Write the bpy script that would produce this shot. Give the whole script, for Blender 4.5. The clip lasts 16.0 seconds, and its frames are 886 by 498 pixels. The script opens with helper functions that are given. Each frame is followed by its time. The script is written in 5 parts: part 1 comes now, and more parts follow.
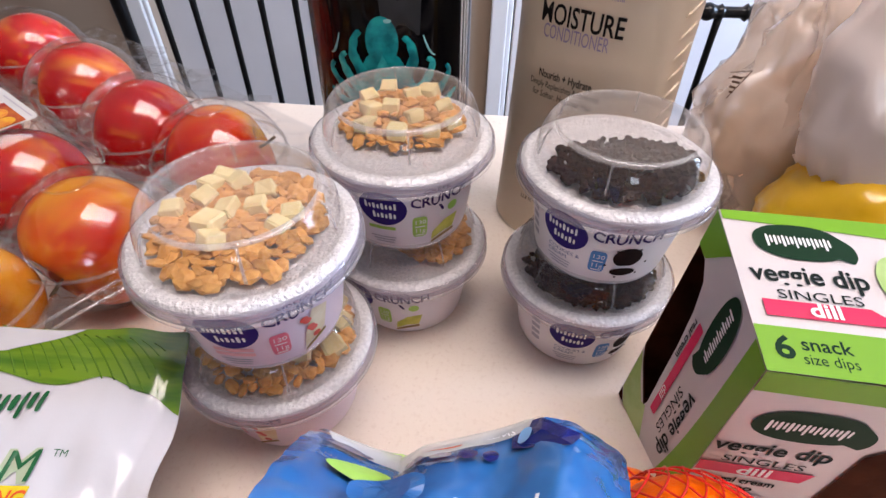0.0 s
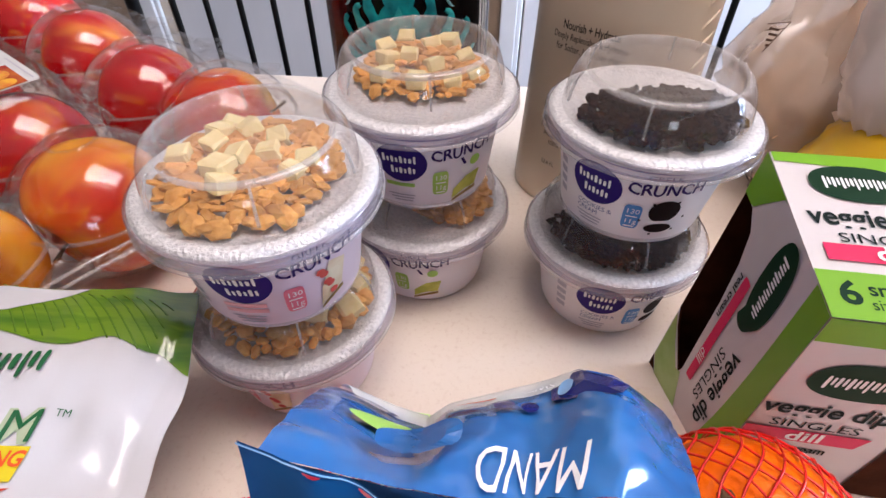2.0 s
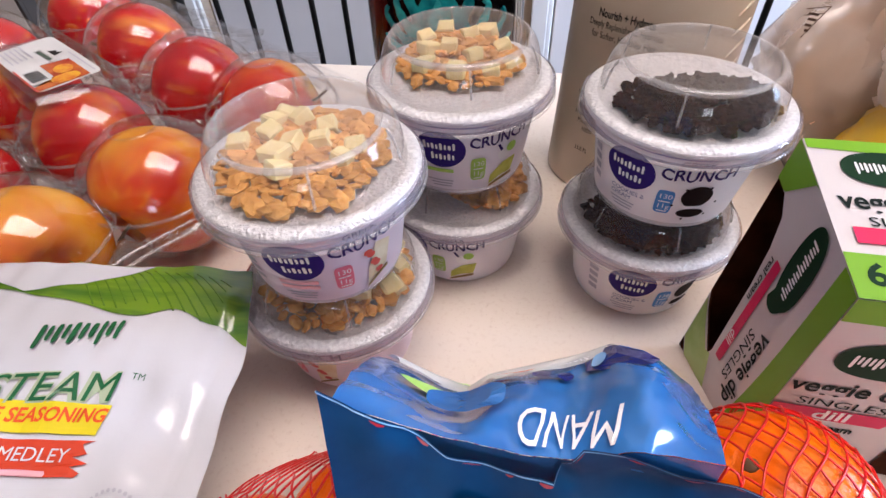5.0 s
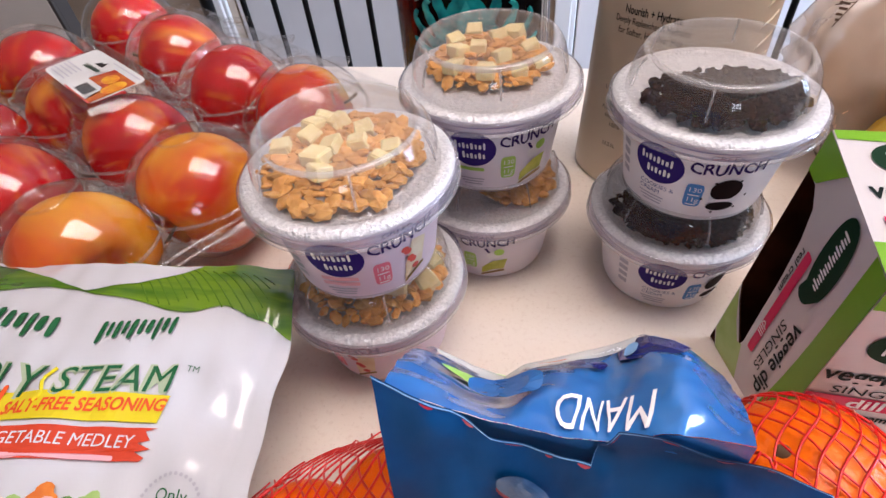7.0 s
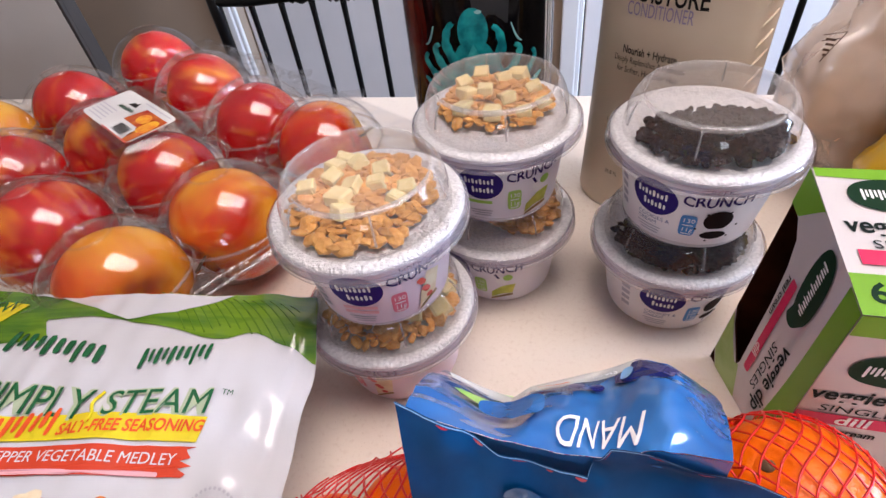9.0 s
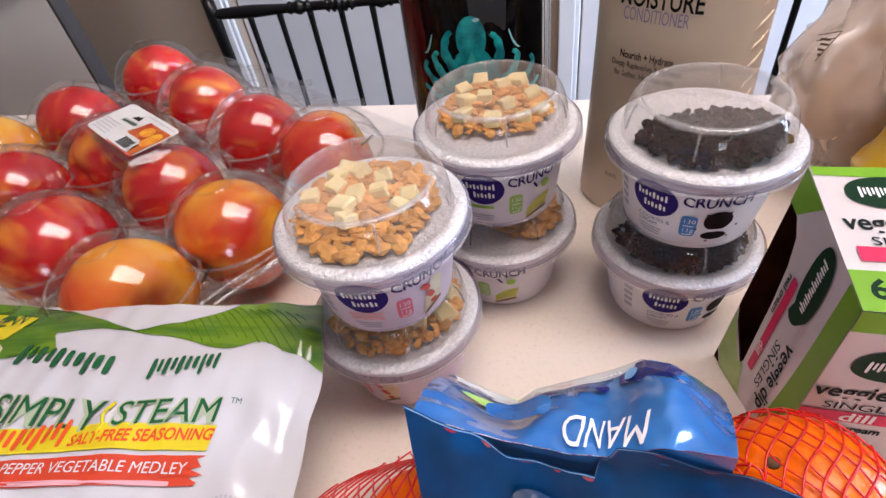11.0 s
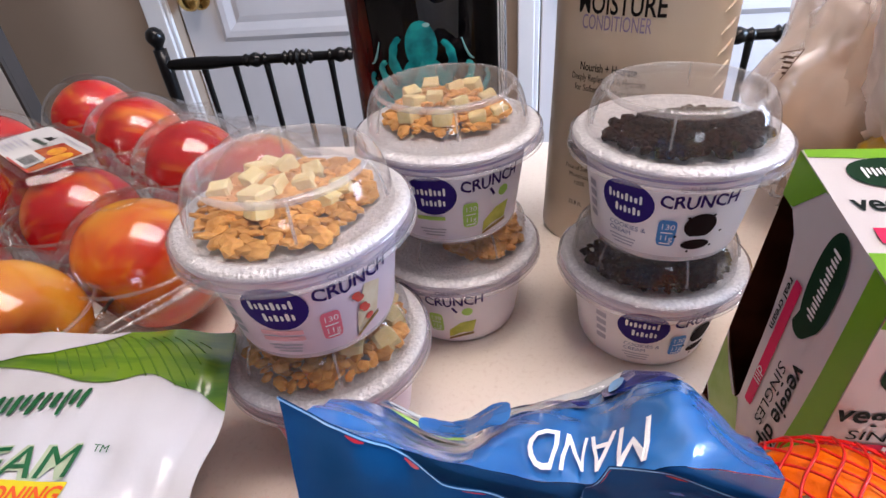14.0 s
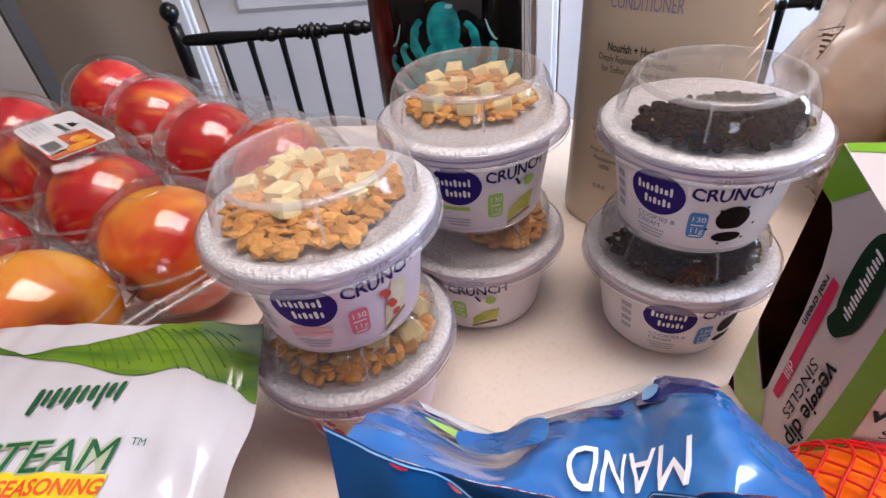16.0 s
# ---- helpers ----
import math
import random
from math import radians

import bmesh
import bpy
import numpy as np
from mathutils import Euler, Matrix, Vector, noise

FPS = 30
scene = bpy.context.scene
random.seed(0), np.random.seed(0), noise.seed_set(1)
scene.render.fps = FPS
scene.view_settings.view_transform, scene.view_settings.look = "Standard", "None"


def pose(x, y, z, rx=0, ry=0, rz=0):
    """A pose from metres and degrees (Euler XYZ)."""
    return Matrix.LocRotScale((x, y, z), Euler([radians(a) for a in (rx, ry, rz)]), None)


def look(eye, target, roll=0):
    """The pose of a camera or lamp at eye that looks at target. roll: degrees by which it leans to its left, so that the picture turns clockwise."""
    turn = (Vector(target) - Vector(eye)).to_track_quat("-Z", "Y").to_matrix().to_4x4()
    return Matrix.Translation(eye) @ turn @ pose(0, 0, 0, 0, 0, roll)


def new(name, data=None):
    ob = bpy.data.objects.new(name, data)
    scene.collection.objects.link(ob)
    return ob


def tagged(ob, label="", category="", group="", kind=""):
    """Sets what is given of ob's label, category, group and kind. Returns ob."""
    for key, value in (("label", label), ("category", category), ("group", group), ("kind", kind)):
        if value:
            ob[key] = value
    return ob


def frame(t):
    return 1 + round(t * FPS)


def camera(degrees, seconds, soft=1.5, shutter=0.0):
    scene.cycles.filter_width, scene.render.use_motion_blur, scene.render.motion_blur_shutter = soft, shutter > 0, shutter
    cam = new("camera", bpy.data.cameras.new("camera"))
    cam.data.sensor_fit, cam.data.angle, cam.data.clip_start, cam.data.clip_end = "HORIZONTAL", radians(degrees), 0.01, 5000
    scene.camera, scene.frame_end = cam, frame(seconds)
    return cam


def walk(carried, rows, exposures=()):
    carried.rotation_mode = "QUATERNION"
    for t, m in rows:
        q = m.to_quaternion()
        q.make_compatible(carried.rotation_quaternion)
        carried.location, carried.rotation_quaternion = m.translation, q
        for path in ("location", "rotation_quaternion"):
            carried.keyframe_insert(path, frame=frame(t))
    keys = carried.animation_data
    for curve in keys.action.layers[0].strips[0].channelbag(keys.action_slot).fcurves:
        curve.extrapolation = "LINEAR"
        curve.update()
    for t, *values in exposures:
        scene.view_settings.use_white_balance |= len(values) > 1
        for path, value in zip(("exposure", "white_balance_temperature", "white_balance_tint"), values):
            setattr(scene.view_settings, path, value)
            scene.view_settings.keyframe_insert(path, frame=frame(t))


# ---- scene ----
cam = camera(79.86, 16.0)
PATH = [
    (0.0, (0.00733, 0.00331, 0.26684), (-0.0007, 1.3307, -0.9488), 0.6),
    (0.5, (0.01011, 0.00569, 0.2506), (0.0122, 1.3293, -0.9692), 0.85),
    (1.0, (0.00625, 0.00407, 0.24501), (0.0012, 1.3271, -0.9755), 0.69),
    (1.5, (0.00226, 0.00366, 0.24408), (-0.0151, 1.3222, -0.9812), 0.26),
    (2.0, (-0.0, 0.00272, 0.24372), (-0.0311, 1.3131, -0.9899), -0.27),
    (2.5, (-0.00303, -0.00089, 0.24627), (-0.0501, 1.3052, -0.9914), -0.74),
    (3.0, (-0.00134, -0.00326, 0.24964), (-0.0614, 1.2972, -0.9934), -1.03),
    (3.5, (-0.00484, -0.00849, 0.25228), (-0.0799, 1.2888, -0.9932), -1.26),
    (4.0, (-0.00514, -0.00794, 0.251), (-0.0951, 1.2823, -1.0009), -1.52),
    (6.5, (-0.00329, -0.00945, 0.25416), (-0.1879, 1.2511, -1.0174), -5.37),
    (7.0, (-0.0077, -0.01483, 0.25767), (-0.2158, 1.2464, -1.0096), -6.28),
    (7.5, (-0.01149, -0.02145, 0.26738), (-0.2523, 1.245, -0.9888), -7.57),
    (8.0, (-0.01072, -0.0247, 0.27417), (-0.2659, 1.2562, -0.9645), -8.09),
    (8.5, (-0.01065, -0.02503, 0.27758), (-0.2607, 1.2634, -0.9542), -7.96),
    (9.0, (-0.00525, -0.02408, 0.27742), (-0.2532, 1.2689, -0.95), -7.99),
    (11.5, (-0.00604, -0.02841, 0.28146), (-0.2642, 1.2783, -0.9292), -9.55),
    (12.0, (-0.0135, -0.03325, 0.28608), (-0.277, 1.2781, -0.9184), -9.54),
    (12.5, (-0.01086, -0.03255, 0.28619), (-0.2475, 1.3003, -0.9001), -8.38),
    (13.0, (-0.01157, -0.03182, 0.27496), (-0.1979, 1.3329, -0.8839), -6.43),
    (13.5, (-0.01212, -0.01675, 0.24518), (-0.1311, 1.4367, -0.81), -3.85),
    (14.0, (-0.00212, -0.01193, 0.2251), (-0.1283, 1.4666, -0.7938), -5.35),
    (14.5, (-0.00332, -0.0134, 0.22872), (-0.1349, 1.4649, -0.7898), -5.94),
    (15.0, (-0.00329, -0.01094, 0.23129), (-0.1394, 1.4481, -0.814), -6.38),
    (15.5, (-0.00243, -0.006, 0.22978), (-0.158, 1.426, -0.8496), -6.69),
    (16.0, (-0.00693, -0.00485, 0.23273), (-0.1853, 1.4121, -0.8629), -6.8),
]
walk(cam, [(t, look(eye, target, roll)) for t, eye, target, roll in PATH])

# ---- world, lamps, exposure ----
world = bpy.data.worlds.new("world")
scene.world = world
world.use_nodes = True
sky = world.node_tree.nodes.new("ShaderNodeTexSky")
sky.sky_type, sky.sun_disc = "NISHITA", False
sky.sun_elevation, sky.sun_rotation = radians(35), radians(200)
world.node_tree.links.new(sky.outputs[0], world.node_tree.nodes["Background"].inputs[0])
world.node_tree.nodes["Background"].inputs[1].default_value = 0.08
scene.view_settings.exposure = 0.0


def area_lamp(name, m, sx, sy, watts, colour):
    lamp = bpy.data.lights.new(name, "AREA")
    lamp.shape, lamp.size, lamp.size_y = "RECTANGLE", sx, sy
    lamp.energy, lamp.color = watts, colour
    ob = new(name, lamp)
    ob.matrix_world = m
    return ob


CEIL, FLOOR = 1.62, -0.87
area_lamp("ceiling_panel_lamp", look((0.40, 0.12, CEIL - 0.045), (0.40, 0.12, 0), 0), 1.15, 0.62, 14.0, (1.0, 0.755, 0.735))
area_lamp("window_daylight", look((0.32, -2.36, 0.50), (0.15, 0, 0.3), 0), 0.45, 0.62, 9.0, (0.80, 0.86, 1.0))
area_lamp("side_window_daylight", look((1.96, 0.55, 0.5), (0.8, 1.2, 0.1), 0), 0.8, 1.0, 88, (0.54, 0.71, 1.0))


# ---- materials ----
def material(name, colour, rough=0.5, metal=0.0, second=None, scale=30.0, amount=0.5, bump=0.0, bump_scale=200.0,
             coat=0.0, sub=0.0, low=0.35, high=0.65, spread=0.0, transmission=0.0, stretch=None, spec=0.5):
    m = bpy.data.materials.new(name)
    m.use_nodes = True
    nt = m.node_tree
    b = nt.nodes["Principled BSDF"]
    b.inputs["Roughness"].default_value = rough
    b.inputs["Metallic"].default_value = metal
    b.inputs["Specular IOR Level"].default_value = spec
    b.inputs["Coat Weight"].default_value = coat
    b.inputs["Coat Roughness"].default_value = 0.08
    b.inputs["Subsurface Weight"].default_value = sub
    b.inputs["Subsurface Radius"].default_value = (0.006, 0.003, 0.002)
    b.inputs["Transmission Weight"].default_value = transmission
    tc = nt.nodes.new("ShaderNodeTexCoord")
    place = tc.outputs["Object"]
    if stretch:
        mp = nt.nodes.new("ShaderNodeMapping")
        mp.inputs["Scale"].default_value = stretch
        nt.links.new(place, mp.inputs[0])
        place = mp.outputs[0]
    n = nt.nodes.new("ShaderNodeTexNoise")
    n.inputs["Scale"].default_value = scale
    n.inputs["Detail"].default_value = 6
    nt.links.new(place, n.inputs["Vector"])
    ramp = nt.nodes.new("ShaderNodeValToRGB")
    c2 = second or tuple(v * (1 - 0.12 * amount) for v in colour)
    ramp.color_ramp.elements[0].position, ramp.color_ramp.elements[1].position = low, high
    ramp.color_ramp.elements[0].color = (*c2, 1)
    ramp.color_ramp.elements[1].color = (*colour, 1)
    nt.links.new(n.outputs[0], ramp.inputs[0])
    out = ramp.outputs[0]
    if spread:
        oi = nt.nodes.new("ShaderNodeObjectInfo")
        mr = nt.nodes.new("ShaderNodeMapRange")
        mr.inputs["To Min"].default_value, mr.inputs["To Max"].default_value = 1 - spread, 1 + spread
        nt.links.new(oi.outputs["Random"], mr.inputs[0])
        hs = nt.nodes.new("ShaderNodeHueSaturation")
        nt.links.new(mr.outputs[0], hs.inputs["Value"])
        nt.links.new(out, hs.inputs["Color"])
        out = hs.outputs[0]
    nt.links.new(out, b.inputs["Base Color"])
    if bump:
        n2 = nt.nodes.new("ShaderNodeTexNoise")
        n2.inputs["Scale"].default_value = bump_scale
        n2.inputs["Detail"].default_value = 5
        nt.links.new(place, n2.inputs["Vector"])
        bp = nt.nodes.new("ShaderNodeBump")
        bp.inputs["Strength"].default_value = bump
        bp.inputs["Distance"].default_value = 0.002
        nt.links.new(n2.outputs[0], bp.inputs["Height"])
        nt.links.new(bp.outputs[0], b.inputs["Normal"])
    return m


def clear(name, tint=(1, 1, 1), haze=0.06, haze_colour=(0.9, 0.9, 0.9), rough=0.04, bump=0.0, bump_scale=60.0, gloss=0.45, floor=0.025):
    """Thin clear plastic: what is behind shows through, with a little haze and a glossy skin."""
    m = bpy.data.materials.new(name)
    m.use_nodes = True
    nt = m.node_tree
    nt.nodes.remove(nt.nodes["Principled BSDF"])
    tr = nt.nodes.new("ShaderNodeBsdfTransparent")
    tr.inputs[0].default_value = (*tint, 1)
    df = nt.nodes.new("ShaderNodeBsdfDiffuse")
    df.inputs[0].default_value = (*haze_colour, 1)
    gl = nt.nodes.new("ShaderNodeBsdfGlossy")
    gl.inputs["Roughness"].default_value = rough
    fr = nt.nodes.new("ShaderNodeLayerWeight")
    fr.inputs[0].default_value = 0.5
    curve = nt.nodes.new("ShaderNodeMath")
    curve.operation = "POWER"
    curve.inputs[1].default_value = 4.0
    nt.links.new(fr.outputs["Facing"], curve.inputs[0])
    gain = nt.nodes.new("ShaderNodeMath")
    gain.operation = "MULTIPLY_ADD"
    gain.inputs[1].default_value, gain.inputs[2].default_value = gloss, floor
    nt.links.new(curve.outputs[0], gain.inputs[0])
    m1, m2 = nt.nodes.new("ShaderNodeMixShader"), nt.nodes.new("ShaderNodeMixShader")
    m1.inputs[0].default_value = haze
    nt.links.new(tr.outputs[0], m1.inputs[1])
    nt.links.new(df.outputs[0], m1.inputs[2])
    nt.links.new(gain.outputs[0], m2.inputs[0])
    nt.links.new(m1.outputs[0], m2.inputs[1])
    nt.links.new(gl.outputs[0], m2.inputs[2])
    nt.links.new(m2.outputs[0], nt.nodes["Material Output"].inputs[0])
    if bump:
        tc = nt.nodes.new("ShaderNodeTexCoord")
        n2 = nt.nodes.new("ShaderNodeTexNoise")
        n2.inputs["Scale"].default_value = bump_scale
        nt.links.new(tc.outputs["Object"], n2.inputs["Vector"])
        bp = nt.nodes.new("ShaderNodeBump")
        bp.inputs["Strength"].default_value = bump
        bp.inputs["Distance"].default_value = 0.003
        nt.links.new(n2.outputs[0], bp.inputs["Height"])
        for node in (gl, df, fr):
            nt.links.new(bp.outputs[0], node.inputs["Normal"])
    return m


M_TABLE = material("cream_laminate", (0.76, 0.68, 0.595), 0.42, second=(0.68, 0.585, 0.50), scale=330, low=0.26, high=0.46, bump=0.04, bump_scale=300)
for _scale, _low, _high, _tone in ((900, 0.66, 0.74, (0.50, 0.40, 0.33, 1)), (7, 0.35, 0.75, (0.70, 0.61, 0.54, 1))):
    # sparse tan flecks, then broad uneven wear
    _nt = M_TABLE.node_tree
    _b = _nt.nodes["Principled BSDF"]
    _src = _b.inputs["Base Color"].links[0].from_socket
    _n, _r, _mx, _tc = (_nt.nodes.new(k) for k in ("ShaderNodeTexNoise", "ShaderNodeValToRGB", "ShaderNodeMixRGB", "ShaderNodeTexCoord"))
    _n.inputs["Scale"].default_value = _scale
    _r.color_ramp.elements[0].position, _r.color_ramp.elements[1].position = _low, _high
    _r.color_ramp.elements[1].color = (0.75, 0.75, 0.75, 1)
    _mx.inputs[2].default_value = _tone
    _nt.links.new(_tc.outputs["Object"], _n.inputs["Vector"])
    _nt.links.new(_n.outputs[0], _r.inputs[0])
    _nt.links.new(_r.outputs[0], _mx.inputs[0])
    _nt.links.new(_src, _mx.inputs[1])
    _nt.links.new(_mx.outputs[0], _b.inputs["Base Color"])
M_EDGE = material("table_edge_cream", (0.72, 0.66, 0.58), 0.5)
M_TAN = material("tan_wall_paint", (0.36, 0.27, 0.20), 0.8, bump=0.12, bump_scale=260, scale=4)
M_DOOR = material("white_door_paint", (0.72, 0.71, 0.74), 0.45, scale=6, bump=0.03)
M_FRAME = material("white_trim_paint", (0.80, 0.79, 0.80), 0.42, scale=7)
M_GREY = material("pale_grey_enamel", (0.76, 0.71, 0.68), 0.45, scale=5, bump=0.05, bump_scale=400)
M_SEAM = material("dark_gasket", (0.05, 0.04, 0.035), 0.6)
M_CEIL = material("ceiling_paint", (0.75, 0.73, 0.70), 0.9)
M_FLOOR = material("brown_floor_tile", (0.28, 0.20, 0.14), 0.5, second=(0.2, 0.14, 0.1), scale=8)
M_BLACK = material("gloss_black_metal", (0.004, 0.004, 0.0045), 0.28, coat=0.1, scale=60, spec=0.3)
M_BRASS = material("polished_brass", (0.72, 0.48, 0.16), 0.18, 1.0, scale=50)
M_DIFF = bpy.data.materials.new("lamp_diffuser")
M_DIFF.use_nodes = True
M_DIFF.node_tree.nodes["Principled BSDF"].inputs["Emission Color"].default_value = (1.0, 0.94, 0.86, 1)
M_DIFF.node_tree.nodes["Principled BSDF"].inputs["Emission Strength"].default_value = 6.0
M_PANE = clear("window_glass", haze=0.01)
M_CUP = material("white_cup_plastic", (0.85, 0.82, 0.83), 0.35, scale=40, sub=0.05)
M_CUP_PINK = material("lilac_pink_cup_print", (0.74, 0.62, 0.74), 0.35, second=(0.78, 0.66, 0.70), scale=18)
M_CUP_LILAC = material("lilac_cup_print", (0.82, 0.79, 0.85), 0.35, scale=18)
M_FOIL = material("frosted_silver_foil", (0.86, 0.85, 0.86), 0.36, 0.35, second=(0.69, 0.68, 0.70), scale=520, bump=0.8, bump_scale=620)
M_SKIRT = clear("translucent_skirt", tint=(0.90, 0.88, 0.93), haze=0.26, haze_colour=(0.72, 0.70, 0.76), rough=0.08, gloss=0.8, floor=0.05)
M_DOME_TOP = clear("dome_top_plastic", tint=(0.93, 0.92, 0.92), haze=0.12, haze_colour=(0.80, 0.76, 0.74), rough=0.08, gloss=0.5, floor=0.02)
M_DOME = clear("dome_plastic", tint=(0.93, 0.92, 0.92), haze=0.06, haze_colour=(0.80, 0.77, 0.76), rough=0.04, gloss=0.75, floor=0.038)
M_DOME_RIM = clear("dome_rim_plastic", tint=(0.95, 0.95, 0.95), haze=0.22, haze_colour=(0.80, 0.78, 0.78), rough=0.1)
M_GRANOLA = material("toasted_granola", (0.70, 0.37, 0.105), 0.75, second=(0.56, 0.25, 0.055), scale=260, bump=0.35, bump_scale=500, spread=0.25, spec=0.25)
M_CHOC = material("white_chocolate", (0.84, 0.72, 0.38), 0.5, second=(0.78, 0.63, 0.28), scale=200, bump=0.15, spread=0.06, sub=0.1)
M_COOKIE = material("dark_cookie_crumb", (0.036, 0.013, 0.008), 0.9, second=(0.012, 0.004, 0.003), scale=300, bump=0.5, bump_scale=600, spread=0.4, spec=0.02)
M_PURPLE = material("violet_print", (0.030, 0.014, 0.16), 0.5, spec=0.08)
M_PURPLE_TXT = material("dark_violet_lettering", (0.035, 0.016, 0.11), 0.5, spec=0.08)
M_WHITE_INK = material("white_print", (0.85, 0.85, 0.86), 0.45)
M_PINK_INK = material("coral_pink_print", (0.78, 0.17, 0.25), 0.4)
M_PINK_PALE = material("pale_pink_print", (0.80, 0.42, 0.47), 0.4)
M_GREEN_INK = material("lime_print", (0.36, 0.62, 0.10), 0.4)
M_BLUE_INK = material("badge_blue_print", (0.05, 0.24, 0.58), 0.4)
M_NAVY_TXT = material("slate_blue_lettering", (0.10, 0.14, 0.30), 0.45)
M_GREY_INK = material("fine_grey_print", (0.45, 0.44, 0.50), 0.5)
M_COOKIE_INK = material("cookie_print", (0.018, 0.010, 0.010), 0.6, spec=0.05)
M_CAKE_INK = material("cheesecake_print", (0.82, 0.74, 0.55), 0.5, second=(0.7, 0.55, 0.35), scale=120)
M_PIE_INK = material("lime_pie_print", (0.60, 0.62, 0.12), 0.5, second=(0.42, 0.46, 0.06), scale=150)
M_CRUST_INK = material("crust_print", (0.30, 0.20, 0.06), 0.5)
M_RED_INK = material("red_print", (0.62, 0.05, 0.04), 0.4)


# ---- building blocks ----
def part(name, bm, mat, parent=None, label="", smooth=False, at=None):
    me = bpy.data.meshes.new(name)
    bm.normal_update()
    bm.to_mesh(me)
    bm.free()
    me.materials.append(mat)
    if smooth:
        me.polygons.foreach_set("use_smooth", [True] * len(me.polygons))
    ob = new(name, me)
    if parent:
        ob.parent = parent
    if at is not None:
        ob.matrix_basis = at
    return tagged(ob, label)


def thing(name, label, category, at=None, group="", kind=""):
    ob = new(name)
    ob.empty_display_size = 0.02
    if at is not None:
        ob.matrix_basis = at
    return tagged(ob, label, category, group, kind)


def box_bm(x0, y0, z0, x1, y1, z1, bevel=0.0, segs=2):
    bm = bmesh.new()
    bmesh.ops.create_cube(bm, size=1)
    bmesh.ops.scale(bm, vec=(x1 - x0, y1 - y0, z1 - z0), verts=bm.verts)
    bmesh.ops.translate(bm, vec=((x0 + x1) / 2, (y0 + y1) / 2, (z0 + z1) / 2), verts=bm.verts)
    if bevel:
        bmesh.ops.bevel(bm, geom=bm.edges[:], offset=bevel, segments=segs, affect="EDGES", profile=0.5)
    return bm


def lathe(profile, n=48, closed_ends=False, sx=1.0, sy=1.0):
    """A body turned round z from (radius, height) pairs."""
    bm = bmesh.new()
    rings = []
    for r, z in profile:
        if r < 1e-6:
            rings.append([bm.verts.new((0, 0, z))])
        else:
            rings.append([bm.verts.new((r * sx * math.cos(2 * math.pi * i / n), r * sy * math.sin(2 * math.pi * i / n), z)) for i in range(n)])
    for a, b in zip(rings, rings[1:]):
        for i in range(n):
            j = (i + 1) % n
            if len(a) == 1 and len(b) == 1:
                continue
            if len(a) == 1:
                bm.faces.new((a[0], b[j], b[i]))
            elif len(b) == 1:
                bm.faces.new((a[i], a[j], b[0]))
            else:
                bm.faces.new((a[i], a[j], b[j], b[i]))
    return bm


def grid_bm(fn, nu, nv, thick=0.0):
    """A sheet: fn(u, v) with u, v from 0 to 1."""
    bm = bmesh.new()
    vs = [[bm.verts.new(fn(i / nu, j / nv)) for i in range(nu + 1)] for j in range(nv + 1)]
    for j in range(nv):
        for i in range(nu):
            bm.faces.new((vs[j][i], vs[j][i + 1], vs[j + 1][i + 1], vs[j + 1][i]))
    if thick:
        bm.normal_update()
        bmesh.ops.solidify(bm, geom=bm.faces[:], thickness=thick)
    return bm


def tube_bm(points, r, n=8, closed=False):
    """A round bar along points; r a number or one radius a point."""
    bm = bmesh.new()
    pts = [Vector(p) for p in points]
    rings = []
    for i, p in enumerate(pts):
        a, b = pts[max(i - 1, 0)], pts[min(i + 1, len(pts) - 1)]
        d = (b - a).normalized()
        side = d.cross(Vector((0.31, 0.22, 0.93)) if abs(d.z) < 0.9 else Vector((1, 0, 0))).normalized()
        up = side.cross(d)
        rr = r[i] if isinstance(r, (list, tuple)) else r
        rings.append([bm.verts.new(p + (side * math.cos(2 * math.pi * k / n) + up * math.sin(2 * math.pi * k / n)) * rr) for k in range(n)])
    for a, b in zip(rings, rings[1:]):
        for k in range(n):
            bm.faces.new((a[k], a[(k + 1) % n], b[(k + 1) % n], b[k]))
    bm.faces.new(rings[0][::-1])
    bm.faces.new(rings[-1])
    return bm


def lettering(text, size, fn, align="LEFT", squeeze=1.0, bold=0.0, shear=0.0, width=0.0):
    """Letters as a mesh, each point (u, v) in metres laid on a surface by fn."""
    cu = bpy.data.curves.new("letters", "FONT")
    cu.body, cu.size, cu.align_x, cu.align_y = text, size, align, "CENTER"
    cu.resolution_u, cu.offset, cu.shear = 3, bold, shear
    ob = bpy.data.objects.new("letters", cu)
    scene.collection.objects.link(ob)
    me = bpy.data.meshes.new_from_object(ob.evaluated_get(bpy.context.evaluated_depsgraph_get()))
    bpy.data.objects.remove(ob)
    bm = bmesh.new()
    bm.from_mesh(me)
    bpy.data.meshes.remove(me)
    long_edges = [e for e in bm.edges if e.calc_length() > size * 0.5]
    if long_edges:
        bmesh.ops.subdivide_edges(bm, edges=long_edges, cuts=2)
    if width:
        xs = [v.co.x for v in bm.verts]
        squeeze = width / (max(xs) - min(xs))
    for v in bm.verts:
        v.co = fn(v.co.x * squeeze, v.co.y)
    return bm


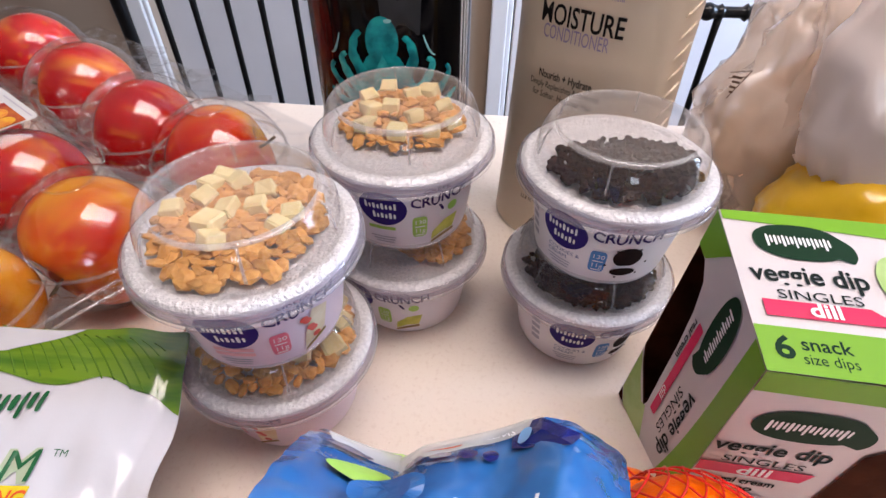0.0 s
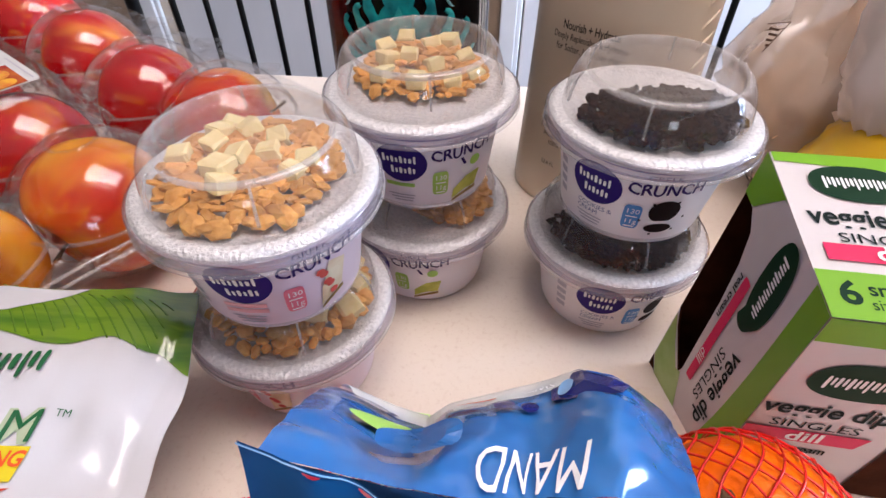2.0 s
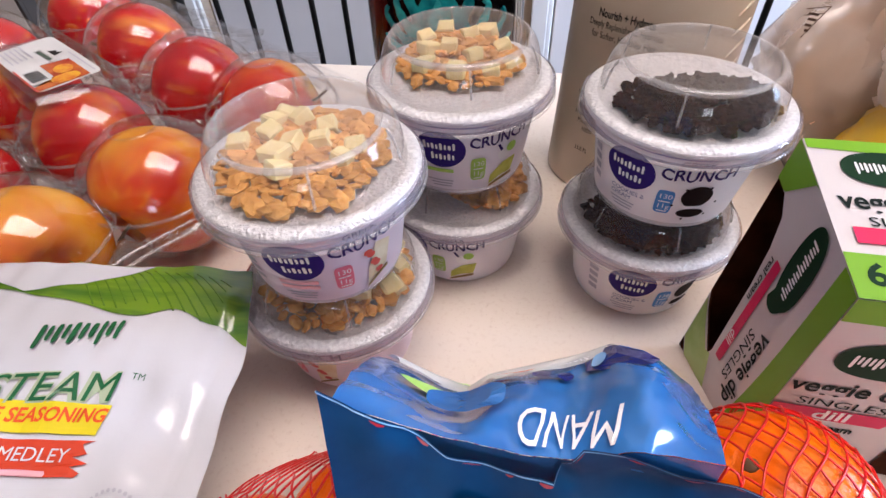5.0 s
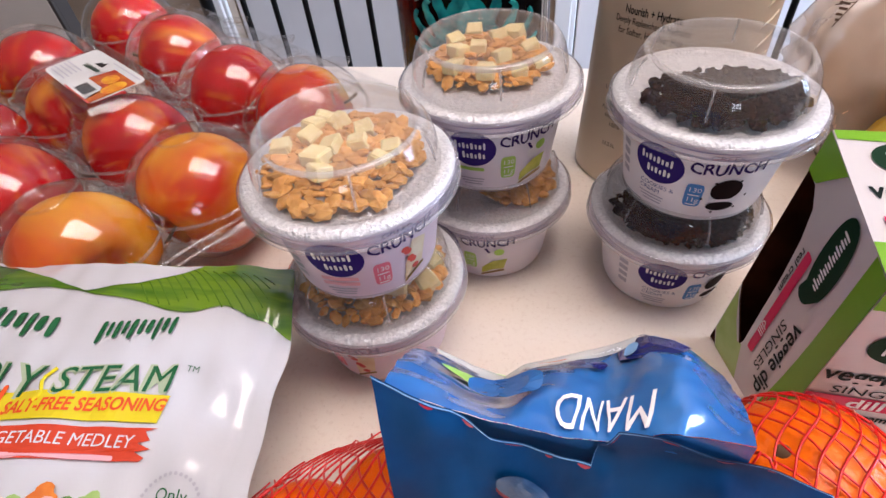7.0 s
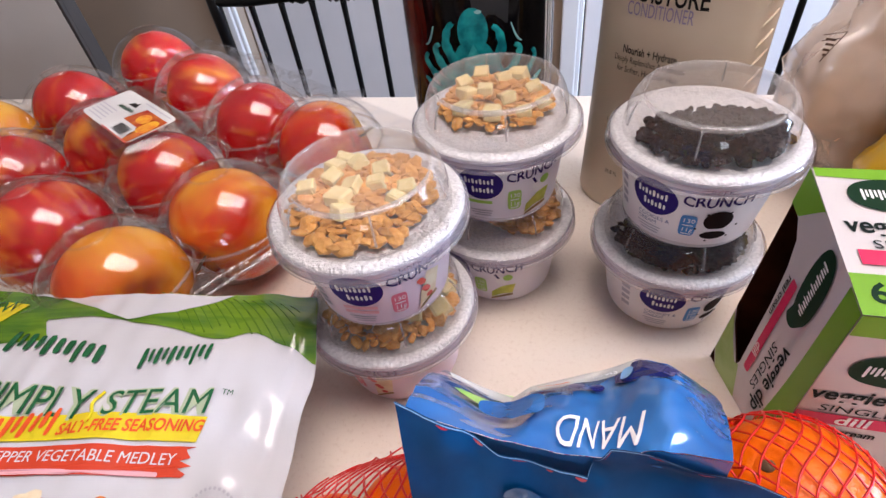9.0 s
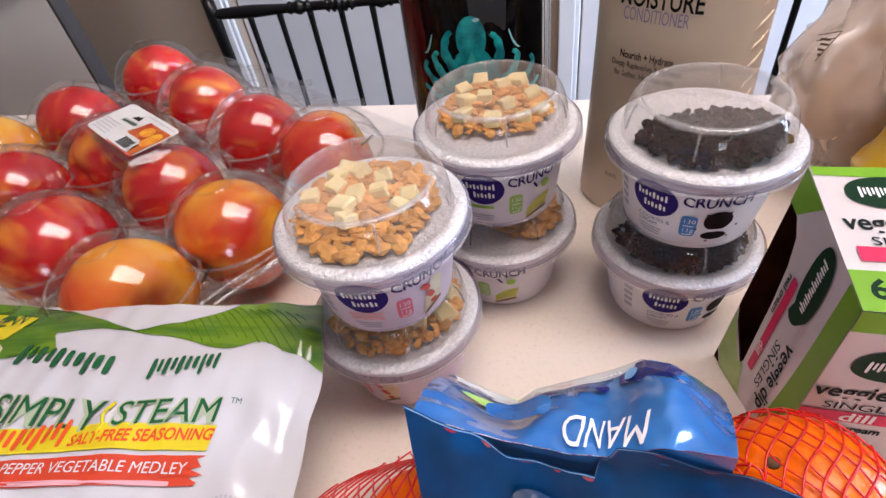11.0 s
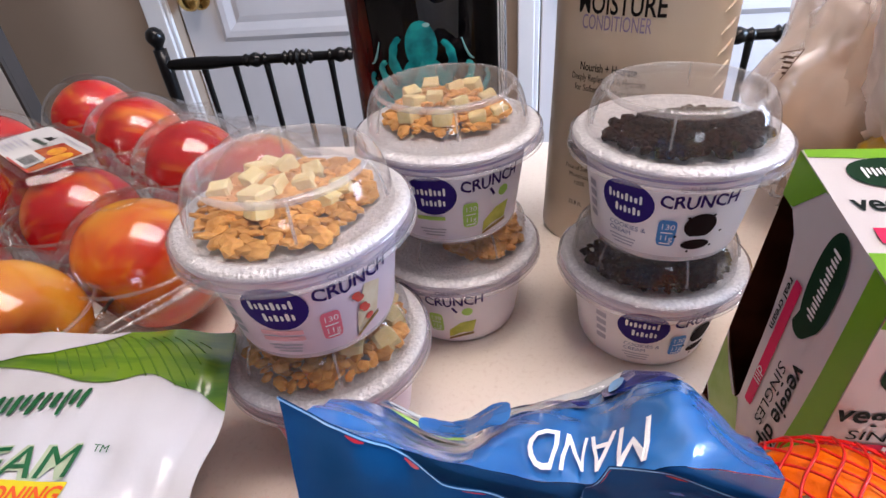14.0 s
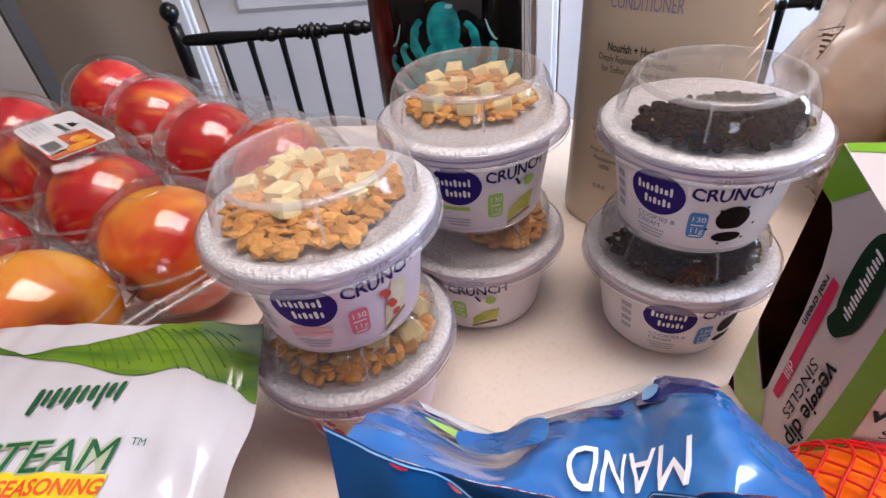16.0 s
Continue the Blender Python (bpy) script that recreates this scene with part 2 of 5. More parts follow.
def strokes(parent, fn, x, y, w, h, n, mat, tilt=0.0, up=1):
    """A brand name as a row of plain slim bars, uneven in height."""
    count = 2 * n
    for i in range(count):
        cw = w / count
        cx = x - w / 2 + cw * (i + 0.5)
        tall = (1.0, 0.62, 0.80, 0.62, 0.92, 0.70, 0.62)[i % 7]
        part("emblem_mark", blot(oval(cx, y + tilt * (cx - x) - up * h * 0.5 * (1 - tall) * 0.6, cw * (0.34, 0.27)[i % 2], h * tall / 2, 16, 4.0), fn), mat, parent)


def blot(outline, fn, centre=None):
    """A flat printed shape from its outline, laid on a surface by fn, with inner rings so that it follows curves."""
    bm = bmesh.new()
    cx = sum(p[0] for p in outline) / len(outline) if centre is None else centre[0]
    cy = sum(p[1] for p in outline) / len(outline) if centre is None else centre[1]
    rings = []
    for f in (1.0, 0.66, 0.33):
        rings.append([bm.verts.new(fn(cx + (x - cx) * f, cy + (y - cy) * f)) for x, y in outline])
    c = bm.verts.new(fn(cx, cy))
    n = len(outline)
    for a, b in zip(rings, rings[1:]):
        for i in range(n):
            bm.faces.new((a[i], a[(i + 1) % n], b[(i + 1) % n], b[i]))
    for i in range(n):
        bm.faces.new((rings[-1][i], rings[-1][(i + 1) % n], c))
    return bm


def oval(cx, cy, rx, ry, n=28, power=2.0, turn=0.0):
    out = []
    for i in range(n):
        a = 2 * math.pi * i / n
        c, s = math.cos(a), math.sin(a)
        x = rx * math.copysign(abs(c) ** (2 / power), c)
        y = ry * math.copysign(abs(s) ** (2 / power), s)
        out.append((cx + x * math.cos(turn) - y * math.sin(turn), cy + x * math.sin(turn) + y * math.cos(turn)))
    return out


def bar(cx, cy, w, h, turn=0.0):
    return oval(cx, cy, w / 2, h / 2, 20, 12.0, turn)


# ---- room ----
WR = pose(0, 1.30, 0, 0, 0, -5.1)


def room_piece(name, x0, y0, z0, x1, y1, z1, mat, label, category, m=None, bevel=0.0):
    ob = part(name, box_bm(x0, y0, z0, x1, y1, z1, bevel), mat, at=m)
    return tagged(ob, label, category, kind="structure")


# back wall in pieces round two door openings: x from the wall's own middle, y 0 its face
D1, D2 = (-0.735, -0.030), (0.158, 0.965)
DH = 1.17
room_piece("wall_north", -2.4, 0.0, FLOOR, D1[0], 0.12, CEIL, M_TAN, "tan painted wall beside white doors", "wall", WR)
room_piece("wall_north_middle", D1[1], 0.0, FLOOR, D2[0], 0.12, CEIL, M_TAN, "narrow tan wall between two white doors", "wall", WR)
room_piece("wall_north_end", D2[1], 0.0, FLOOR, 2.4, 0.12, CEIL, M_TAN, "tan painted wall beside white doors", "wall", WR)
room_piece("wall_north_head", D1[0], 0.0, DH, D1[1], 0.12, CEIL, M_TAN, "tan wall over a white door", "wall", WR)
room_piece("wall_north_head", D2[0], 0.0, DH, D2[1], 0.12, CEIL, M_TAN, "tan wall over a white door", "wall", WR)
room_piece("wall_west", -2.42, -2.5, FLOOR, -2.3, 1.6, CEIL, M_TAN, "tan painted side wall", "wall")
room_piece("floor", -2.5, -2.6, FLOOR - 0.1, 2.5, 1.9, FLOOR, M_FLOOR, "brown tiled kitchen floor", "floor")
room_piece("ceiling", -2.5, -2.6, CEIL, 2.5, 1.9, CEIL + 0.1, M_CEIL, "off-white painted ceiling", "ceiling")
# south wall with a window opening
room_piece("wall_south", -2.5, -2.5, FLOOR, -0.27, -2.38, CEIL, M_TAN, "tan painted wall beside a window", "wall")
room_piece("wall_south", 0.57, -2.5, FLOOR, 2.5, -2.38, CEIL, M_TAN, "tan painted wall beside a window", "wall")
room_piece("wall_south", -0.27, -2.5, FLOOR, 0.57, -2.38, -0.02, M_TAN, "tan painted wall under a window", "wall")
room_piece("wall_south", -0.27, -2.5, 0.92, 0.57, -2.38, CEIL, M_TAN, "tan painted wall over a window", "wall")
# east wall with a window opening
room_piece("wall_east", 2.0, -2.5, FLOOR, 2.12, 0.13, CEIL, M_TAN, "tan painted wall beside a window", "wall")
room_piece("wall_east", 2.0, 0.97, FLOOR, 2.12, 1.9, CEIL, M_TAN, "tan painted wall beside a window", "wall")
room_piece("wall_east", 2.0, 0.13, FLOOR, 2.12, 0.97, -0.02, M_TAN, "tan painted wall under a window", "wall")
room_piece("wall_east", 2.0, 0.13, 1.02, 2.12, 0.97, CEIL, M_TAN, "tan painted wall over a window", "wall")


def window(name, m, w, h):
    t = thing(name, "white framed window letting in daylight", "window", m, kind="structure")
    for nm, b in (("window_frame", (-w / 2, -0.02, 0, -w / 2 + 0.05, 0.02, h)), ("window_frame", (w / 2 - 0.05, -0.02, 0, w / 2, 0.02, h)),
                  ("window_frame", (-w / 2 + 0.05, -0.02, 0, w / 2 - 0.05, 0.02, 0.05)), ("window_frame", (-w / 2 + 0.05, -0.02, h - 0.05, w / 2 - 0.05, 0.02, h))):
        part(nm, box_bm(*b, 0.004), M_FRAME, t)
    p = part("pane", box_bm(-w / 2 + 0.05, -0.003, 0.05, w / 2 - 0.05, 0.003, h - 0.05), M_PANE, t)
    p.visible_shadow = False
    return t


window("window_1", pose(0.15, -2.44, -0.02), 0.84, 0.94)
window("window_2", pose(2.06, 0.55, -0.02, 0, 0, 90), 0.84, 1.04)

# ceiling light
lampbox = thing("ceiling_light", "rectangular white ceiling light with frosted diffuser", "ceiling light", pose(0.40, 0.12, CEIL))
part("frame", box_bm(-0.62, -0.35, -0.03, 0.62, 0.35, 0.0, 0.005), M_FRAME, lampbox)
part("diffuser", box_bm(-0.58, -0.31, -0.038, 0.58, 0.31, -0.0305), M_DIFF, lampbox)


def panel_door(name, x0, x1, hinge_left, label, casing=0.064):
    """A white panelled door leaf with raised mouldings, casing and a brass knob."""
    w = x1 - x0
    t = thing(name, label, "door", WR @ pose(x0, 0, 0), kind="structure")
    part("leaf", box_bm(0.004, 0.032, FLOOR + 0.008, w - 0.004, 0.070, DH - 0.004, 0.003), M_DOOR, t)
    rows = [(-0.80, -0.44), (-0.065, 0.16), (0.27, 0.98)]
    cols = [(0.115, w / 2 - 0.05), (w / 2 + 0.05, w - 0.115)]
    if w > 0.6:
        cols = [(0.100, w - 0.100)]
    for za, zb in rows:
        for xa, xb in cols:
            bm = bmesh.new()
            rings = []
            for inset, y in ((0.0, 0.0318), (0.012, 0.0235), (0.026, 0.0245), (0.045, 0.0305), (0.060, 0.027), (0.075, 0.0265)):
                rings.append([bm.verts.new(c) for c in ((xa + inset, y, za + inset), (xb - inset, y, za + inset), (xb - inset, y, zb - inset), (xa + inset, y, zb - inset))])
            for a, b in zip(rings, rings[1:]):
                for i in range(4):
                    bm.faces.new((a[i], a[(i + 1) % 4], b[(i + 1) % 4], b[i]))
            bm.faces.new(rings[-1])
            part("panel", bm, M_DOOR, t)
    for nm, b in (("casing", (-casing, -0.016, FLOOR, -0.012, -0.0005, DH + 0.06)), ("casing", (w + 0.012, -0.016, FLOOR, w + 0.05, -0.0005, DH + 0.06)),
                  ("casing", (-0.012, -0.016, DH + 0.0005, w + 0.012, -0.0005, DH + 0.06)), ("jamb", (-0.012, -0.010, FLOOR, -0.0005, 0.031, DH)),
                  ("jamb", (w + 0.0005, -0.010, FLOOR, w + 0.012, 0.031, DH))):
        part(nm, box_bm(*b, 0.003), M_FRAME, t)
    kx = 0.062 if not hinge_left else w - 0.062
    knob = part("knob", lathe([(0.0, 0.062), (0.014, 0.0605), (0.024, 0.054), (0.0275, 0.044), (0.024, 0.033), (0.013, 0.026), (0.010, 0.018), (0.011, 0.006), (0.0, 0.006)], 32), M_BRASS, t, "polished brass knob", True,
                pose(kx, 0.032, 0.045, 90, 0, 0))
    part("rose", lathe([(0.0, 0.008), (0.026, 0.007), (0.031, 0.003), (0.032, 0.0)], 32), M_BRASS, knob, smooth=True)
    return t


panel_door("door_1", D1[0], D1[1], False, "closed white panelled door with a brass knob")
panel_door("door_2", D2[0], D2[1], False, "closed white panelled door lit by daylight", 0.0505)

# grey appliance side
fr = thing("refrigerator", "pale grey refrigerator with papers on its front", "refrigerator", pose(-0.885, 0.98, FLOOR, 0, 0, -5.1))
part("cabinet", box_bm(-0.78, 0.03, 0.03, -0.22, 0.24, 1.70, 0.008), M_GREY, fr)
part("gasket", box_bm(-0.77, 0.001, 0.05, 0.007, 0.03, 1.68), M_SEAM, fr)
part("edge_seam", box_bm(0.0004, -0.0078, 0.05, 0.0075, 0.0, 1.68), M_SEAM, fr)
part("door_panel", box_bm(-0.78, -0.008, 0.04, 0.0, 0.001, 1.69, 0.0008), M_GREY, fr)
pap = tagged(part("paper_note", grid_bm(lambda u, v: (0.13 * u, -0.002 - 0.006 * v * v, 0.10 * v), 6, 5, 0.0006), M_WHITE_INK, at=pose(-1.06, 0.977, 0.05, 0, 0, -5.1)),
             "white paper note stuck on the refrigerator door", "paper")

# ---- table ----
TR = pose(0, 0.508, 0, 0, 0, -5.1)
table = thing("table", "cream speckled laminate table with groceries on top", "table", TR @ pose(0, 0, FLOOR))
part("tabletop", box_bm(-1.05, -1.15, -FLOOR - 0.035, 0.95, 0.0, -FLOOR, 0.004, 3), M_TABLE, table)
for lx in (-0.95, 0.85):
    for ly in (-1.05, -0.10):
        part("leg", box_bm(lx - 0.03, ly - 0.03, 0, lx + 0.03, ly + 0.03, -FLOOR - 0.0355, 0.004), M_EDGE, table)


# ---- chairs ----
def spindle_chair(m, label):
    """Black chair with turned crest rail, slim spindles and ball finials; m: middle of the crest rail, back of the seat, which lies towards -y."""
    t = thing("chair", label, "chair", m, "chairs at the table")
    half, base = 0.211, FLOOR - m.translation.z
    def turned(z0, z1, r, rings, n=24):
        prof = [(0, z0)]
        for i in range(n + 1):
            f = i / n
            bump = sum(a * math.exp(-((f - c) / w) ** 2) for c, w, a in rings)
            prof.append((r + bump, z0 + (z1 - z0) * f))
        prof.append((0, z1))
        return prof
    for s in (-1, 1):
        tilt = pose(s * half, 0, 0, 0, s * -2.5, 0)
        part("post", lathe(turned(base + 0.0, 0.030, 0.0098, ((0.5, 0.01, 0.004), (0.75, 0.008, 0.004), (0.97, 0.01, 0.003))), 20), M_BLACK, t, smooth=True, at=pose(s * half, 0, 0))
        part("finial", lathe([(0, 0.026), (0.0085, 0.028), (0.006, 0.033), (0.009, 0.037), (0.0130, 0.043), (0.0138, 0.049), (0.0115, 0.056), (0.0055, 0.061), (0, 0.062)], 20), M_BLACK, t, smooth=True, at=pose(s * half, 0, 0))
        part("front_leg", lathe(turned(base, base + 0.62, 0.014, ((0.3, 0.03, 0.004), (0.8, 0.03, 0.004))), 16), M_BLACK, t, smooth=True, at=pose(s * half, -0.38, 0))
    beads = [(0.31, 0.005, 0.0032), (0.345, 0.018, 0.0042), (0.38, 0.005, 0.0032), (0.455, 0.006, 0.0042), (0.478, 0.006, 0.0056)]
    beads += [(1 - c, w, a) for c, w, a in beads] + [(0.5, 0.008, 0.0064), (0.14, 0.11, 0.0030), (0.86, 0.11, 0.0030)]
    prof = turned(-half, half, 0.0068, beads, 160)
    part("crest_rail", lathe(prof, 20), M_BLACK, t, smooth=True, at=pose(0, 0, 0.006, 0, 90, 0))
    for i in range(7):
        x = -0.20 + 0.05 * (i + 1)
        part("spindle", lathe(turned(-0.40, 0.007, 0.0045, ((0.985, 0.02, 0.002), (0.5, 0.02, 0.0015))), 14), M_BLACK, t, smooth=True, at=pose(x, 0, 0))
    part("lower_rail", tube_bm([(-half, 0, -0.40), (half, 0, -0.40)], 0.010, 12), M_BLACK, t, smooth=True)
    part("seat", box_bm(-half - 0.015, -0.40, base + 0.62, half + 0.015, -0.012, base + 0.655, 0.010), M_BLACK, t)
    return t


spindle_chair(pose(-0.263, 0.80, 0.022, 0, 0, -2), "glossy black spindle-back chair with ball finials")
spindle_chair(pose(0.40, 0.70, 0.033, 0, 0, -3), "glossy black spindle-back chair behind a conditioner bottle")


# ---- cups of yogurt with topping domes ----
CUP_H, RIM = 0.0525, 0.0484
M_BAND = material("pale_violet_print", (0.22, 0.18, 0.42), 0.4)


def cup_wall(z):
    return 0.0343 + (0.0410 - 0.0343) * min(max(z / 0.047, 0), 1)


def on_cup(turn, proud=0.0004):
    """(u, v): metres round the wall from the label's start, and height over the cup's foot."""
    def fn(u, v):
        r = cup_wall(v) + proud
        a = radians(turn) + u / 0.0375
        return (r * math.cos(a), r * math.sin(a), v)
    return fn


def lump(seed, size, rough=0.35, cube=False, flat=1.0, long=1.0, facets=False):
    rnd = random.Random(seed)
    bm = bmesh.new()
    if cube:
        bmesh.ops.create_cube(bm, size=size)
        bmesh.ops.bevel(bm, geom=bm.edges[:], offset=size * 0.10, segments=1, affect="EDGES")
        for v in bm.verts:
            v.co = Vector((v.co.x * rnd.uniform(0.84, 1.08), v.co.y * rnd.uniform(0.84, 1.08), v.co.z * rnd.uniform(0.55, 0.78)))
    else:
        bmesh.ops.create_icosphere(bm, subdivisions=1 if facets or size < 0.004 else 2, radius=size / 2)
        o = Vector((seed * 3.1, seed * 1.7, 0))
        for v in bm.verts:
            d = v.co.normalized()
            v.co = v.co * (1 + rough * 1.5 * noise.noise(d * 1.5 + o) + rough * 0.5 * noise.noise(d * 4 + o))
            v.co.z *= flat
            v.co.x *= long
    me = bpy.data.meshes.new("piece")
    bm.to_mesh(me)
    bm.free()
    return me


GRAIN = [lump(i, (0.0050, 0.0064, 0.0076, 0.0092)[i % 4], 0.14, flat=0.50, long=1.05 + 0.17 * (i % 5), facets=True) for i in range(14)]
CHUNK = [lump(40 + i, 0.0092 + 0.0009 * (i % 3), cube=True) for i in range(5)]
CRUMB = [lump(70 + i, 0.0034 + 0.0009 * (i % 4), 0.45, flat=0.8) for i in range(7)]
for me in GRAIN:
    me.materials.append(M_GRANOLA)
for me in CHUNK:
    me.materials.append(M_CHOC)
for me in CRUMB:
    me.materials.append(M_COOKIE)

DOME = [(0.0416, 0.0), (0.0413, 0.002), (0.0408, 0.006), (0.0400, 0.0105), (0.0388, 0.0145), (0.0374, 0.0175), (0.0360, 0.0192)]


def cup(x, y, z, turn, flavour, heap, seed, label, amount=170, chunks=(0, 0.004, 0.026), tilt=(0, 0)):
    """One sealed cup with its dome of topping. heap: (x, y) of the topping's middle under the dome, and how high it lies there."""
    rnd = random.Random(seed)
    t = thing("yogurt_cup", label, "yogurt cup", pose(x, y, z, tilt[0], tilt[1], 0), "stacked yogurt cups")
    wall = {"strawberry": M_CUP_PINK, "lime": M_CUP_LILAC, "cookie": M_CUP}[flavour]
    ink = {"strawberry": M_PINK_INK, "lime": M_GREEN_INK, "cookie": M_BLUE_INK}[flavour]
    body = part("cup", lathe([(0.0, 0.0012), (0.026, 0.0012), (0.028, 0.0), (0.0322, 0.0), (0.0339, 0.0012), (cup_wall(0.004), 0.004), (cup_wall(0.02), 0.02), (cup_wall(0.035), 0.035), (0.0410, 0.0455), (0.0416, 0.0462), (0.0420, 0.0490), (0.0470, 0.0495), (0.0474, 0.0505), (0.0, 0.0508)], 72), wall, t, smooth=True)
    part("violet_band", lathe([(0.0409, 0.0449), (0.0418, 0.0461), (0.0423, 0.0475), (0.0424, 0.0489), (0.0440, 0.0492)], 72), M_BAND, body, smooth=True)
    # printed label
    f = on_cup(turn)
    f2 = on_cup(turn, 0.0008)
    part("emblem", blot(oval(0, 0.0315, 0.0124, 0.0114), f), M_PURPLE, body)
    strokes(body, f2, -0.0006, 0.0342, 0.0165, 0.0046, 4, M_WHITE_INK)
    strokes(body, f2, 0.0010, 0.0278, 0.0125, 0.0046, 3, M_WHITE_INK)
    part("lettering", lettering("GREEK", 0.0038, lambda u, v: f(0.0205 + u, 0.0425 + v), "LEFT", 1.25), M_PURPLE_TXT, body)
    part("lettering", lettering("CRUNCH", 0.0088, lambda u, v: f(0.0140 + u, 0.0352 + v + u * 0.04 + 0.0005 * math.sin(u * 900)), "LEFT", 1.0, 0.00022, 0.0, 0.0315), M_PURPLE_TXT, body)
    part("badge", blot(oval(0.0188, 0.0185, 0.0040, 0.0074, 28, 5.0), f), ink, body)
    part("badge_number", lettering("130", 0.0042, lambda u, v: f2(0.0188 + u, 0.0222 + v), "CENTER"), M_WHITE_INK, body)
    part("badge_rule", blot(bar(0.0188, 0.0190, 0.0052, 0.0007), f2), M_WHITE_INK, body)
    part("badge_number", lettering("11g", 0.0042, lambda u, v: f2(0.0188 + u, 0.0158 + v), "CENTER"), M_WHITE_INK, body)
    part("badge_rule", blot(bar(0.0188, 0.0128, 0.0048, 0.0007), f2), M_WHITE_INK, body)
    if flavour == "cookie":
        part("lettering", lettering("COOKIES &", 0.0036, lambda u, v: f(-0.0085 + u, 0.0176 + v), "LEFT"), M_NAVY_TXT, body)
        part("lettering", lettering("CREAM", 0.0036, lambda u, v: f(-0.0085 + u, 0.0142 + v), "LEFT"), M_NAVY_TXT, body)
        part("cookie_print", blot(oval(0.0325, 0.0230, 0.0070, 0.0068), f), M_COOKIE_INK, body)
        part("cookie_print", blot(oval(0.0325, 0.0122, 0.0066, 0.0030), f), M_COOKIE_INK, body)
        part("cream_print", blot(bar(0.0325, 0.0165, 0.0112, 0.0018), f2), M_WHITE_INK, body)
        for i in range(6):
            part("crumb_print", blot(oval(0.0325 + 0.010 * math.cos(i * 1.1), 0.019 + 0.011 * math.sin(i * 1.1), 0.0007, 0.0007, 8), f2), M_COOKIE_INK, body)
    elif flavour == "lime":
        part("flavour_bar", blot(bar(-0.0015, 0.0178, 0.0150, 0.0024), f), M_GREEN_INK, body)
        part("pie_print", blot([(0.0255, 0.0065), (0.0400, 0.0105), (0.0420, 0.0200), (0.0330, 0.0190), (0.0260, 0.0125)], f), M_PIE_INK, body)
        part("crust_print", blot([(0.0250, 0.0045), (0.0405, 0.0085), (0.0402, 0.0106), (0.0256, 0.0064)], f2), M_CRUST_INK, body)
        part("cream_print", blot(oval(0.0335, 0.0250, 0.0042, 0.0040), f), M_WHITE_INK, body)
        part("lime_print", blot(oval(0.0368, 0.0282, 0.0030, 0.0030), f2), M_GREEN_INK, body)
        part("stem_print", blot(bar(0.0300, 0.0300, 0.0014, 0.0050, 0.5), f2), M_PURPLE_TXT, body)
    else:
        part("flavour_bar", blot(bar(-0.0010, 0.0182, 0.0175, 0.0026), f), M_PINK_PALE, body)
        part("flavour_bar", blot(bar(-0.0010, 0.0146, 0.0175, 0.0026), f), M_PINK_PALE, body)
        part("cake_print", blot([(0.0290, 0.0075), (0.0400, 0.0140), (0.0420, 0.0290), (0.0340, 0.0320), (0.0300, 0.0180)], f), M_CAKE_INK, body)
        part("crust_print", blot([(0.0285, 0.0055), (0.0405, 0.0120), (0.0402, 0.0141), (0.0290, 0.0076)], f2), M_CRUST_INK, body)
        for i in range(5):
            part("berry_print", blot(oval(0.0300 + 0.0013 * i, 0.0285 - 0.0036 * i + 0.0016 * (i % 2), 0.0020, 0.0018, 12), f2), M_RED_INK, body)
    for i in range(3):
        part("fine_print_bar", blot(bar(-0.0015 + 0.0004 * i, 0.0108 - 0.0019 * i, 0.0145 - 0.002 * i, 0.0008), f), M_GREY_INK, body)
    for i in range(4):
        part("fine_print_bar", blot(bar(-0.0215, 0.032 - 0.0055 * i, 0.006, 0.0036), f), M_GREY_INK, body)
    # lid: foil seal, clear skirt and dome
    part("foil_seal", lathe([(0.0, 0.0522), (0.0300, 0.0522), (0.0345, 0.0524), (0.0405, 0.0530), (0.0418, 0.0540), (0.0456, 0.0540), (0.0472, 0.0530), (0.0476, 0.0518), (0.0474, 0.0510)], 72), M_FOIL, t, "frosted silver foil seal", True)
    part("skirt", lathe([(0.0438, 0.0448), (0.0462, 0.0450), (0.0490, 0.0470), (RIM, 0.0484), (RIM, 0.0506), (0.0490, 0.0520), (0.0474, 0.0526)], 72), M_SKIRT, t, "clear plastic lid skirt", True)
    part("skirt_lip", lathe([(0.0487, 0.0449), (0.0494, 0.0452), (0.0497, 0.0459), (0.0494, 0.0466), (0.0488, 0.0469)], 72), M_DOME_RIM, t, smooth=True)
    z0 = 0.0540
    dome = part("dome", lathe([(r, z0 + h) for r, h in DOME], 64), M_DOME, t, "clear plastic dome", True)
    part("dome_rim", lathe([(0.0360, z0 + 0.0192), (0.0352, z0 + 0.0199), (0.0342, z0 + 0.0202), (0.0334, z0 + 0.0199), (0.0330, z0 + 0.0190), (0.0328, z0 + 0.0160)], 64), M_DOME_RIM, dome, smooth=True)
    part("dome_top", lathe([(0.0328, z0 + 0.0160), (0.0318, z0 + 0.0155), (0.010, z0 + 0.0157), (0.0, z0 + 0.0157)], 64), M_DOME_TOP, dome, smooth=True)
    for k in range(6):
        a = radians(turn + 22 + 60 * k)
        pts = [((r + 0.0004) * math.cos(a), (r + 0.0004) * math.sin(a), z0 + h) for r, h in DOME[2:]]
        part("rib", tube_bm(pts, 0.0006, 6), M_DOME_RIM, dome, smooth=True)
    # topping
    hx, hy, hh, spread = heap
    def level(px, py):
        d = math.hypot(px - hx, (py - hy) * (1.35 if flavour == "cookie" else 1.0)) / spread
        return hh * max(0.0, 1 - d ** 2.6)
